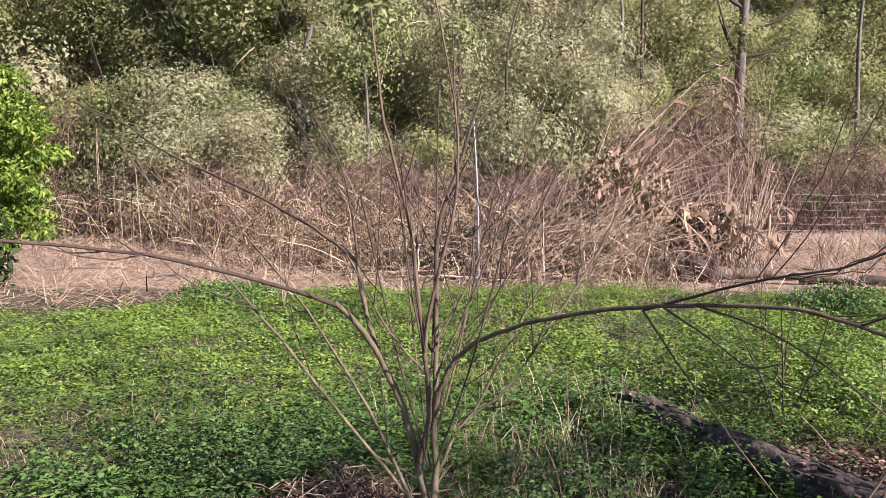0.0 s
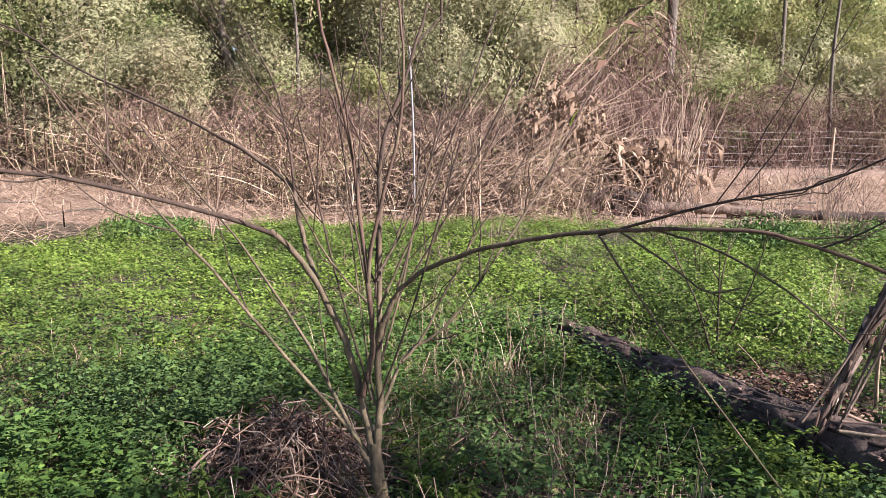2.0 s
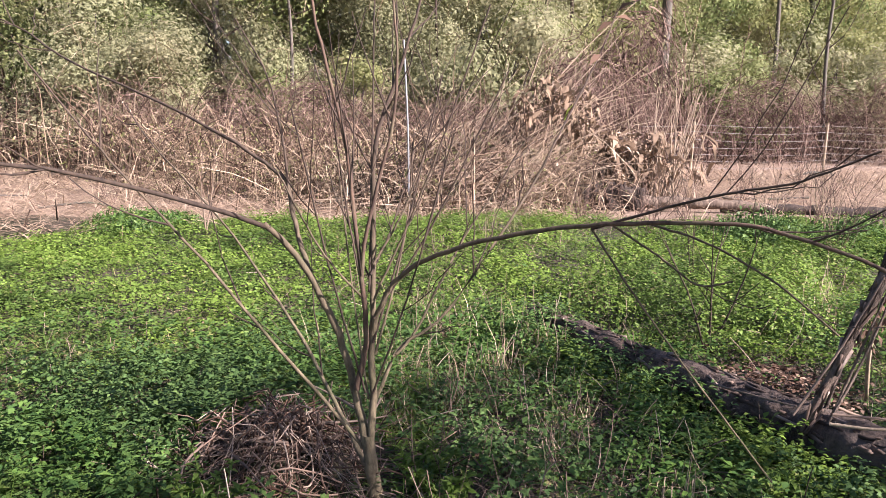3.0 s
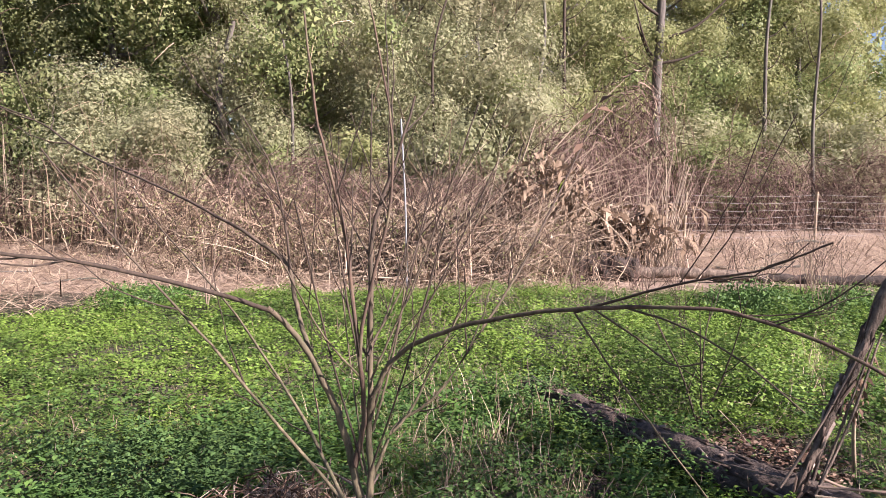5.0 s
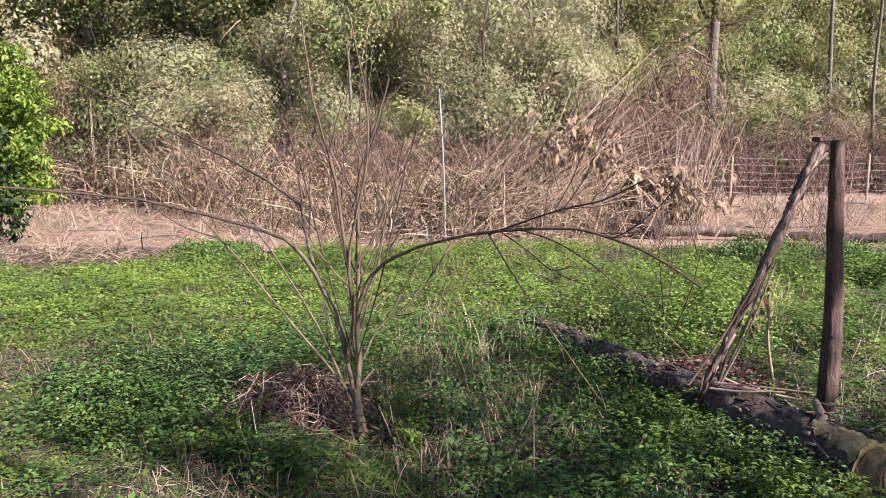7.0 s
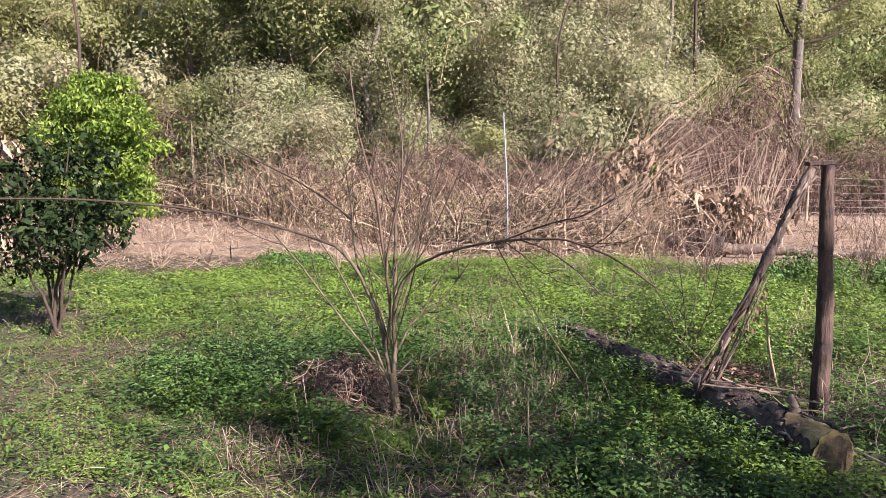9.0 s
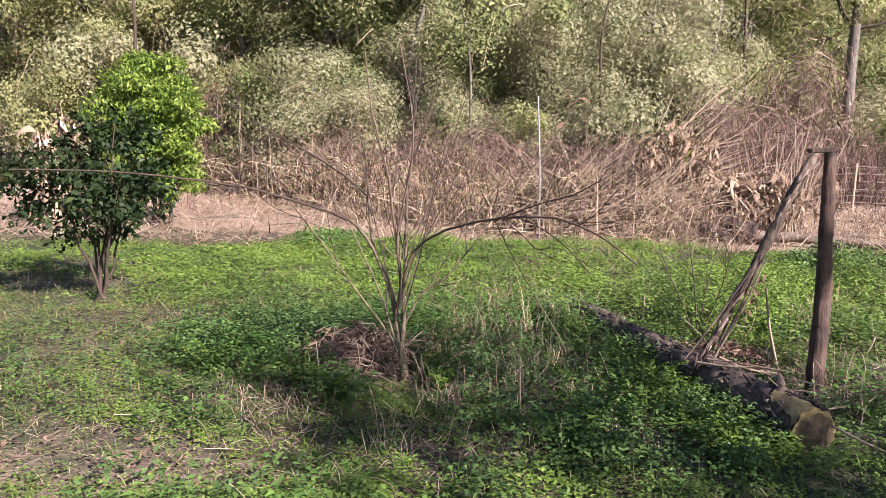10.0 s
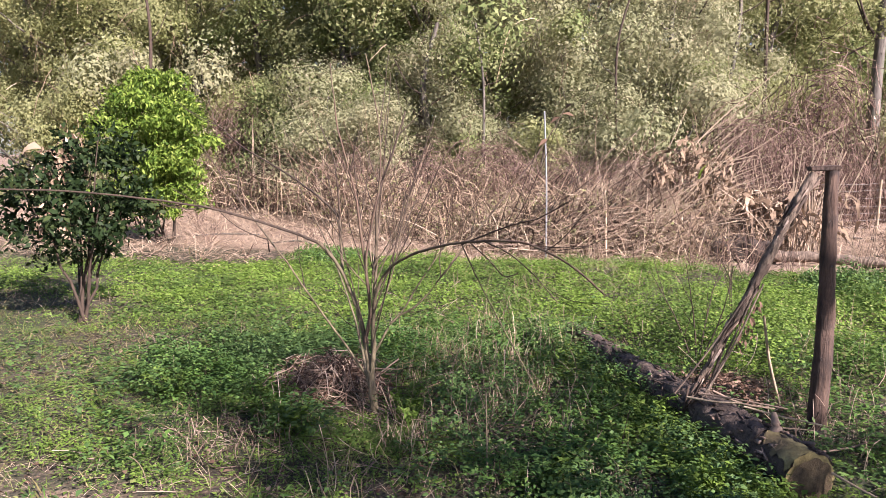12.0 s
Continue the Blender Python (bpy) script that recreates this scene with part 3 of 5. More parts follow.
def build_young_tree():
    rng = np.random.default_rng(21)
    t = thing("young_tree", "leafless young tree with many thin arching branches", "tree", (-0.02, 2.67, 0))
    o = np.array([-0.02, 2.67, 0.0])

    def go(name, ctrl, r0, r1, twigs=0, mat=BARK_SMOOTH, label=""):
        limb(name, np.asarray(ctrl) - o, r0 * 0.9, r1 * 0.9 if r1 > 0.004 else max(r1 * 1.5, 0.0026, r0 * 0.24), t, mat, rng, twigs, 26, label)

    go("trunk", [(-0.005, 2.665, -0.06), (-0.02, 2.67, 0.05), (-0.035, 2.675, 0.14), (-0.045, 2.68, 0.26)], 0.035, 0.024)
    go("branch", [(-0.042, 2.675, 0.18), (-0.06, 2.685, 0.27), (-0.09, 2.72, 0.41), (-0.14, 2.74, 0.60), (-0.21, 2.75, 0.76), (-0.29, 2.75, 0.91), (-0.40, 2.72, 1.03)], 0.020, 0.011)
    go("branch", [(-0.38, 2.725, 1.015), (-0.56, 2.67, 1.09), (-0.90, 2.56, 1.20), (-1.13, 2.48, 1.25), (-1.75, 2.3, 1.32), (-2.3, 2.1, 1.33)], 0.0105, 0.003, 3, BARK_DARK)
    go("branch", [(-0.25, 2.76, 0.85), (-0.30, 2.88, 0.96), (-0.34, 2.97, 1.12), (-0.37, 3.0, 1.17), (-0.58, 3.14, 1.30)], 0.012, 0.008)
    go("branch", [(-0.565, 3.13, 1.29), (-0.85, 3.31, 1.42), (-1.34, 3.62, 1.61), (-1.62, 3.81, 1.76), (-2.0, 4.0, 1.9)], 0.008, 0.002, 4, BARK_DARK)
    go("branch", [(-0.34, 2.97, 1.12), (-0.36, 3.0, 1.30), (-0.42, 3.07, 1.54), (-0.54, 3.13, 1.75)], 0.006, 0.0015, 3, BARK_DARK)
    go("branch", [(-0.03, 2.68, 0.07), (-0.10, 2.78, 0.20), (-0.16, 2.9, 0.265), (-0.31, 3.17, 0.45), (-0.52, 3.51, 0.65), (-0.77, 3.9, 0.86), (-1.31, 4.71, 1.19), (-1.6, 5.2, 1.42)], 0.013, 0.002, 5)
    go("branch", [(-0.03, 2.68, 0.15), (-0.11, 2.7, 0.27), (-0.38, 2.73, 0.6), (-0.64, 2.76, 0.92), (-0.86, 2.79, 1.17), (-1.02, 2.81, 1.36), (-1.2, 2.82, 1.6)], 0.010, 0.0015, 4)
    go("branch", [(-0.086, 2.70, 0.43), (-0.06, 2.69, 0.549), (-0.048, 2.68, 0.635), (-0.062, 2.66, 0.823), (-0.078, 2.64, 0.99), (-0.12, 2.61, 1.34), (-0.17, 2.58, 1.55), (-0.21, 2.56, 1.74), (-0.24, 2.55, 2.05)], 0.0145, 0.002, 5, BARK_RED)
    go("branch", [(-0.066, 2.655, 0.86), (-0.055, 2.63, 0.98), (-0.005, 2.60, 1.2), (0.035, 2.58, 1.36), (0.05, 2.56, 1.54), (0.04, 2.55, 1.74), (-0.03, 2.54, 2.1)], 0.009, 0.002, 4, BARK_RED)
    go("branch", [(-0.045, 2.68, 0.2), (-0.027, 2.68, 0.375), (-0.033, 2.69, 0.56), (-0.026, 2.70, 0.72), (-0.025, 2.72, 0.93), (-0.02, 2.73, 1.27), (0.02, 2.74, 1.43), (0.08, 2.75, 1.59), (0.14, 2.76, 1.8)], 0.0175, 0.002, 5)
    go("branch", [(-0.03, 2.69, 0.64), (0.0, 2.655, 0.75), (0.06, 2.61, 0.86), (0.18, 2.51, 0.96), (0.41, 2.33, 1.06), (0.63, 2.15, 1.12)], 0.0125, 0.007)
    go("branch", [(0.61, 2.165, 1.115), (0.78, 2.03, 1.14), (0.92, 1.92, 1.15), (1.01, 1.85, 1.13), (1.15, 1.73, 1.08), (1.3, 1.6, 0.98)], 0.007, 0.003, 3, BARK_RED)
    go("branch", [(0.59, 2.18, 1.1), (0.76, 2.05, 1.18), (0.88, 1.95, 1.23), (1.0, 1.85, 1.27), (1.13, 1.75, 1.35)], 0.005, 0.0015, 4, BARK_DARK)
    go("branch", [(0.59, 2.18, 1.1), (0.70, 2.09, 0.92), (0.83, 1.99, 0.73), (1.01, 1.85, 0.48)], 0.004, 0.0013, 0)
    go("branch", [(0.72, 2.08, 1.13), (0.85, 1.98, 1.09), (0.98, 1.87, 1.01), (1.1, 1.78, 0.9)], 0.004, 0.0013, 1)
    go("branch", [(0.64, 2.14, 1.115), (0.75, 2.06, 1.04), (0.83, 1.99, 0.98), (0.9, 1.94, 1.0)], 0.004, 0.0013, 1)
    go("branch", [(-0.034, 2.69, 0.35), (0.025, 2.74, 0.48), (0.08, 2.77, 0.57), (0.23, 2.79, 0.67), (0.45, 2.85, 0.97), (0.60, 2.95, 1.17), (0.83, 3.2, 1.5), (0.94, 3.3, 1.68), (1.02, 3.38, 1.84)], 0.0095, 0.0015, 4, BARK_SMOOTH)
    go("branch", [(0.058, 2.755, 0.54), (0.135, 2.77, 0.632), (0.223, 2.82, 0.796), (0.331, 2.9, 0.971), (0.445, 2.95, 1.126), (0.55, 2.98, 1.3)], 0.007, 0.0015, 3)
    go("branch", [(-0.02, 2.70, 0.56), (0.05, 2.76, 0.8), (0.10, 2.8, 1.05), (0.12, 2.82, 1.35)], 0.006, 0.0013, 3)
    for at, way in (((1.0, 3.36, 1.8), (-0.8, 0.1, -0.5)), ((1.01, 3.37, 1.82), (0.9, -0.2, -0.2)), ((0.93, 3.29, 1.66), (-0.7, -0.4, -0.6)), ((1.02, 3.38, 1.84), (0.5, -0.5, 0.4))):
        v, f = leaf_geometry(np.array([at]) - o, np.array([way]), np.array([[0.1, -0.6, 0.6]]), [0.085], [0.03])
        part("withered_leaf", (v, f), LITTER, t, "dark curled leaf")
    for k in range(11):
        a = rng.random() * 6.283
        z0 = rng.uniform(0.35, 0.9)
        r = rng.uniform(0.12, 0.5)
        tip = np.array([-0.02 + math.cos(a) * r, 2.67 + math.sin(a) * r, rng.uniform(1.2, 1.85)])
        b2 = np.array([-0.04 + math.cos(a) * 0.015, 2.67 + math.sin(a) * 0.015, z0])
        go("shoot", [b2, b2 * 0.5 + tip * 0.5 + np.array([0, 0, -0.05]), tip], 0.0048, 0.0018, 2, BARK_DARK if k % 3 else BARK_SMOOTH)


build_young_tree()


# ---- log, post, brace ----
def lumpy_tube(ctrl, r0, r1, rng, n=40, sides=20, amp=0.12, seed=3):
    line = smooth_line(ctrl, n)
    v, f = tube_geometry(line[None], np.linspace(r0, r1, n)[None], sides)
    c = np.repeat(line, sides, 0)
    w = np.array([1 + amp * (noise.noise(Vector(p) * 7) + 0.6 * noise.noise(Vector(p) * 19)) for p in v])
    return c + (v - c) * w[:, None], f


def disc_geometry(centre, axis, r, rng, sides=24, bulge=0.01):
    axis = unit(np.asarray(axis, float))
    u = unit(np.cross(axis, [0, 0, 1.0]))
    w = np.cross(u, axis)
    v = [np.asarray(centre) + axis * bulge]
    for q in (0.5, 1.0):
        for k in range(sides):
            a = k * 6.283 / sides
            v.append(np.asarray(centre) + (u * np.cos(a) + w * np.sin(a)) * r * q * (1 + 0.04 * rng.normal()))
    f = [(0, 1 + k, 1 + (k + 1) % sides) for k in range(sides)]
    for k in range(sides):
        a, b2, c, d = 1 + k, 1 + sides + k, 1 + sides + (k + 1) % sides, 1 + (k + 1) % sides
        f += [(a, b2, c), (a, c, d)]
    return np.array(v), np.array(f)


def bark_plate(g, at, ax, nrm, r, rng, L, W):
    """One raised plate of bark on a round stem."""
    nrm = unit(nrm)
    ax = unit(ax + rng.normal(0, 0.12, 3))
    tng = np.cross(ax, nrm)
    p0 = at + nrm * r * rng.uniform(0.96, 1.02)
    lift = 0.014 * rng.random() ** 1.5
    top = [p0 - ax * L / 2 - tng * W / 2, p0 + ax * L / 2 - tng * W * 0.3 + nrm * lift,
           p0 + ax * L * 0.45 + tng * W / 2 + nrm * lift * 1.5, p0 - ax * L * 0.5 + tng * W * 0.4]
    v = np.array(top + [c - nrm * 0.012 for c in top])
    part("bark_plate", (v, np.array([(0, 1, 2, 3), (7, 6, 5, 4), (0, 4, 5, 1), (1, 5, 6, 2), (2, 6, 7, 3), (3, 7, 4, 0)])), PLATE, g)


def build_log():
    rng = np.random.default_rng(31)
    g = thing("fallen_log", "fallen rotting log with flaking bark lying in the weeds", "log", (1.8, 3.2, 0))
    o = np.array([1.8, 3.2, 0.0])
    a, b2 = np.array([1.06, 5.0, 0.045]), np.array([2.27, 2.12, 0.06])
    mid = np.array([1.75, 3.35, 0.05])
    part("bark", lumpy_tube(np.array([a, (a + mid) / 2 + [-0.03, 0, 0.0], mid, b2 + (mid - b2) * 0.22]) - o, 0.072, 0.132, rng, 120, 40, 0.26), BARK_LOG, g, "dark flaking bark", True)
    side = unit(np.cross(unit(b2 - a), [0, 0, 1.0]))
    core = smooth_line([a, (a + mid) / 2 + [-0.03, 0, 0.0], mid, b2 + (mid - b2) * 0.22, b2 + (mid - b2) * 0.02], 70)
    for _ in range(430):
        i = int(rng.random() ** 0.7 * 66)
        at, ax = core[i], unit(core[i + 1] - core[i])
        ang = rng.uniform(-1.55, 1.35)
        nrm = side * math.sin(ang) * -1 + np.array([0, 0, math.cos(ang)])
        if nrm[2] < 0.02 and rng.random() < 0.5:
            nrm = side * math.sin(-ang) + np.array([0, 0, abs(math.cos(ang))])
        if i > 56 and nrm @ side > -0.35:
            continue
        bark_plate(g, at - o, ax, nrm, 0.074 + 0.06 * min(i / 56, 1.0), rng, rng.uniform(0.03, 0.15), rng.uniform(0.005, 0.02))
    part("bark_end", lumpy_tube(np.array([b2 + (mid - b2) * 0.25, b2 + (mid - b2) * 0.1, b2]) - o, 0.130, 0.122, rng, 24, 30, 0.14), BARK_LOG, g, "dark flaking bark", True)
    ax = unit(b2 - mid)
    nu, nv = 14, 12
    v = []
    for iu in range(nu):
        at = b2 + (mid - b2) * 0.21 * iu / (nu - 1) - o
        for iv in range(nv):
            ang = -0.12 + 0.14 * math.sin(iu * 1.3) + (1.15 + 0.15 * math.sin(iu * 2.1)) * iv / (nv - 1) * (1 - 0.5 * (iu / (nu - 1)) ** 2)
            nr = side * math.sin(ang) + np.array([0, 0, math.cos(ang)])
            v.append(at + nr * (0.141 - 0.010 * (1 - iu / (nu - 1)) + 0.008 * noise.noise(Vector(at + nr) * 9)))
    f = [(k * nv + q, k * nv + q + 1, (k + 1) * nv + q + 1, (k + 1) * nv + q) for k in range(nu - 1) for q in range(nv - 1)]
    part("peeled_wood", (np.array(v), np.array(f)), PALE_WOOD, g, "yellowish peeled wood", True)
    part("sawn_rim", disc_geometry(b2 - o + ax * 0.001, ax, 0.128, rng, 30, 0.004), PALE_WOOD, g, "yellow sapwood rim", True)
    part("cut_face", disc_geometry(b2 - o + ax * 0.008 - np.array([0, 0, 0.012]), ax, 0.114, rng, 30, 0.008), CUT_WOOD, g, "brown sawn heartwood", True)
    part("splinter_block", lumpy_tube(np.array([b2 + (mid - b2) * 0.20 + [0, 0, 0.10], b2 + (mid - b2) * 0.21 + [0.01, 0, 0.15], b2 + (mid - b2) * 0.24 + [0.02, 0.02, 0.205]]) - o, 0.045, 0.012, rng, 9, 9, 0.5), GREY_STEM, g, "grey broken stub of wood", True)


def build_post():
    rng = np.random.default_rng(32)
    g = thing("wooden_post", "round dark weathered wooden fence post standing beside the log", "post", (2.54, 3.0, 0))
    part("shaft", lumpy_tube([(-0.02, 0, -0.1), (0.0, 0.02, 0.5), (0.0, 0.06, 1.0), (0.0, 0.10, 1.49)], 0.056, 0.036, rng, 90, 24, 0.13), POST_WOOD, g, "", True)
    part("top_face", disc_geometry((0.0, 0.10, 1.488), (0, 0.05, 1), 0.038, rng, 18, 0.004), POST_WOOD, g, "", True)
    bm = bmesh.new()
    bmesh.ops.create_cube(bm, size=1.0)
    bmesh.ops.scale(bm, vec=(0.165, 0.075, 0.026), verts=bm.verts)
    bmesh.ops.bevel(bm, geom=bm.edges[:], offset=0.005, segments=2, affect="EDGES")
    for v in bm.verts:
        v.co += noise.noise_vector(v.co * 30) * 0.003
    me = bpy.data.meshes.new("cap_board")
    bm.to_mesh(me)
    bm.free()
    me.materials.append(POST_WOOD)
    cap = new("cap_board", me)
    cap.parent, cap.matrix_basis = g, pose(-0.045, 0.095, 1.497, 3, -3, 4)
    cap["label"] = "short weathered board across the top"
    for z in (0.42, 0.43, 0.95, 1.2):
        part("nail", tube_geometry(np.array([[(0.02 * math.sin(z * 40), -0.045 + 0.06 * z, z), (0.025 * math.sin(z * 40), -0.062 + 0.06 * z, z + 0.003)]]), np.full((1, 2), 0.0035), 6), STEEL, g, "bent rusty nail")
    h = thing("leaning_brace", "half-rotten bark-covered pole leaning against the post", "pole", (1.86, 2.95, 0.1))
    bends = [(-0.05, 0, 0.02), (0.123, 0.03, 0.398), (0.242, 0.05, 0.628), (0.416, 0.08, 1.023), (0.585, 0.13, 1.365)]
    part("pole", lumpy_tube(bends, 0.019, 0.025, rng, 90, 14, 0.6), BRACE_BARK, h, "", True)
    core = smooth_line(bends, 40)
    for _ in range(120):
        i = int(rng.random() * 38)
        b2 = rng.random() * 6.283
        ax = unit(core[i + 1] - core[i])
        u = unit(np.cross(ax, [0, 1.0, 0]))
        bark_plate(h, core[i], ax, u * math.cos(b2) + np.cross(ax, u) * math.sin(b2), 0.019 + 0.006 * i / 39, rng, rng.uniform(0.05, 0.2), rng.uniform(0.004, 0.014))
    for _ in range(46):
        z = rng.uniform(0.34, 0.64)
        p = np.array([[0.03 + 0.36 * z + abs(rng.normal(0, 0.045)), 0.06 + rng.normal(0, 0.03), z]])
        part("hanging_leaf", leaf_geometry(p, np.array([[rng.normal(0, 0.4), rng.normal(0, 0.4), -1.0]]), np.array([rng.normal(0, 1, 3)]), [rng.uniform(0.025, 0.055)], [0.018]), LITTER, h)
    part("split_strip", lumpy_tube([(-0.13, -0.02, 0.08), (0.06, 0.0, 0.36), (0.24, 0.03, 0.66)], 0.006, 0.004, rng, 16, 6, 0.2), GREY_STEM, h, "grey split strip of wood", True)
    part("split_strip", lumpy_tube([(0.03, -0.03, 0.05), (0.15, 0.0, 0.34), (0.30, 0.03, 0.72)], 0.008, 0.004, rng, 16, 6, 0.3), BRACE_BARK, h, "frayed strip of bark", True)
    part("split_strip", lumpy_tube([(0.05, 0.05, 0.03), (0.14, 0.06, 0.36), (0.22, 0.07, 0.60)], 0.010, 0.005, rng, 16, 6, 0.3), BARK_LOG, h, "dark strip of bark", True)
    part("split_strip", lumpy_tube([(-0.02, -0.06, 0.0), (0.17, -0.02, 0.36), (0.33, 0.03, 0.74)], 0.007, 0.005, rng, 16, 6, 0.2), BRACE_BARK, h, "pale split strip of wood", True)


build_log()
build_post()


# ---- metal pole and wire fence ----
def build_pole():
    g = thing("metal_pole", "thin upright galvanised metal pole at the edge of the lawn", "pole", (0.46, 9.9, 0))
    part("shaft", tube_geometry(smooth_line([(0.02, 0, -0.1), (0, 0, 1.1), (-0.06, 0, 2.24)], 10)[None], np.full((1, 10), 0.0125), 10), STEEL, g, "", True)


def build_fence():
    rng = np.random.default_rng(33)
    g = thing("wire_fence", "low wire fence with thin pale wooden posts", "fence", (9, 17, 0))
    xs = [3.0, 5.2, 7.3, 10.85, 14.2, 17.6]
    tops = []
    for x in xs:
        y = 16.1 + (x - 3) * 0.145
        lean = rng.normal(0, 0.03)
        part("post", lumpy_tube([(x - 9, y - 17, -0.1), (x - 9 + lean, y - 17, 1.15)], 0.034, 0.03, rng, 8, 8, 0.08), STAKE_WOOD, g, "", True)
        tops.append((x - 9, y - 17, lean))
    for z in (0.12, 0.27, 0.42, 0.58, 0.75, 0.92, 1.08):
        pts = []
        for (x, y, l), (x2, y2, l2) in zip(tops[:-1], tops[1:]):
            for u in np.linspace(0, 1, 8)[:-1]:
                pts.append((x + (x2 - x) * u, y - 0.05 + (y2 - y) * u, z - 0.05 * math.sin(math.pi * u) + rng.normal(0, 0.006)))
        pts.append((tops[-1][0], tops[-1][1] - 0.05, z))
        p = np.array(pts)[None]
        part("wire", tube_geometry(p, np.full(p.shape[:2], 0.003), 4), WIRE, g)


build_pole()
build_fence()


# ---- shrubs and trees ----
def cluster_leaves(rng, centres, radii, per, size, aspect=0.5, flat=0.8, droop=-0.2, shell=0.3, face=1.0, fine=False):
    """Leaves in rounded clumps round the branch ends, most of them facing outwards."""
    n = len(centres)
    out = unit(rng.normal(0, 1, (n, per, 3)))
    off = out * (rng.random((n, per, 1)) ** shell)
    off[..., 2] *= flat
    p = (centres[:, None] + off * radii[:, None, None] * rng.uniform(0.8, 1.25, (n, per, 1))).reshape(-1, 3)
    out = out.reshape(-1, 3)
    d = rng.normal(0, 0.7, p.shape)
    d[:, 2] += droop
    up = out * face + rng.normal(0, 0.45, p.shape) + np.array([0, 0, 0.35])
    L = size * rng.uniform(0.5, 1.4, len(p))
    return (spray_geometry if fine else leaf_geometry)(p, d, up, L, L * aspect)


def lobe_leaves(rng, centres, radii, per, size, aspect=0.66, flat=0.8, thick=0.36):
    """Leaves on the skin of large rounded lobes of a crown, lumpy, thin underneath."""
    n = len(centres)
    out = unit(rng.normal(0, 1, (n, per, 3)) + np.array([0, 0, 0.25]))
    ph = rng.random((n, 1, 4)) * 6.283
    lump = 1 + 0.16 * np.sin(out[..., 0] * 5 + ph[..., 0]) * np.sin(out[..., 1] * 5 + ph[..., 1]) + 0.14 * np.sin(out[..., 2] * 8 + ph[..., 2]) * np.sin(out[..., 0] * 9 + ph[..., 3])
    r = radii[:, None] * lump * (1 - thick * rng.random((n, per)) ** 1.5 + 0.10 * rng.normal(0, 1, (n, per)).clip(-1, 2))
    inner = np.arange(per)[None] < per * 0.24
    r = np.where(inner, r * rng.uniform(0.55, 0.8, (n, per)), r)
    p = centres[:, None] + out * r[..., None] * np.array([1, 1, flat])
    p, out = p.reshape(-1, 3), out.reshape(-1, 3)
    p[:, 2] = np.maximum(p[:, 2], 0.05)
    d = rng.normal(0, 1, p.shape)
    d = unit(d - out * (d * out).sum(1, keepdims=True)) + np.array([0, 0, -0.35]) + rng.normal(0, 0.25, p.shape)
    up = out + rng.normal(0, 0.3, p.shape) + np.array([0, 0, 0.25])
    L = size * rng.uniform(0.5, 1.3, len(p)) * np.where(inner, 1.7, 1.0).repeat(n, 0).ravel()
    return spray_geometry(p, d, up, L, L * aspect)


def arch_canes(rng, n, r_base, length, spread, arch, k=6, rad=0.006, lean=(0, 0)):
    """Canes that rise from a patch and bow over."""
    a = rng.random(n) * 6.283
    q = np.sqrt(rng.random(n)) * r_base
    base = np.stack([q * np.cos(a), q * np.sin(a), np.full(n, -0.03)], -1)
    b2 = rng.random(n) * 6.283
    out = np.stack([np.cos(b2) + lean[0], np.sin(b2) + lean[1], np.zeros(n)], -1) * (spread * rng.random(n))[:, None]
    L = length * rng.uniform(0.45, 1.1, n)
    s = np.linspace(0, 1, k)[None, :, None]
    up = np.array([0, 0, 1.0])
    bow = arch * rng.uniform(0.3, 1.2, n)[:, None, None]
    pts = base[:, None] + L[:, None, None] * (out[:, None] * (s + bow * s ** 2) + up * (s - 0.55 * bow * s ** 2))
    pts += rng.normal(0, 0.012, pts.shape) * L[:, None, None]
    pts[..., 2] = np.maximum(pts[..., 2], 0.0)
    pts[:, 0, 2] = -0.03
    r = rad * rng.uniform(0.6, 1.4, n)[:, None] * np.linspace(1, 0.4, k)[None]
    return tube_geometry(pts, r, 3)


def tree_skeleton(rng, height, spread, bare, limbs, ends):
    """Trunk, limbs and clump centres of a tree."""
    k = 9
    s = np.linspace(0, 1, k)
    sway = np.cumsum(rng.normal(0, 0.02, (k, 2)), 0) * height
    trunk = np.stack([sway[:, 0], sway[:, 1], s * height - 0.1], -1)
    trunk[0, :2] = 0
    lines, centres = [], []
    for i in range(limbs):
        u = bare + (1 - bare) * (i + rng.random()) / limbs
        at = np.array([np.interp(u, s, trunk[:, c]) for c in range(3)])
        a = i * 2.4 + rng.normal(0, 0.4)
        L = spread * (1.15 - 0.7 * u) * rng.uniform(0.6, 1.25)
        d = np.array([math.cos(a), math.sin(a), rng.uniform(0.0, 0.6)])
        q = np.linspace(0, 1, 6)[:, None]
        ln = at + d * L * q + np.array([0, 0, 0.2 * L]) * q ** 2 + rng.normal(0, 0.03, (6, 3)) * L * q
        lines.append(ln)
        for w in np.linspace(0.55 if ends < 4 else 0.4, 1.02, ends):
            c = np.array([np.interp(w, q[:, 0], ln[:, c2]) for c2 in range(3)])
            centres.append(c + rng.normal(0, 0.16, 3) * L)
    centres.append(trunk[-1])
    return trunk, np.array(lines), np.array(centres)


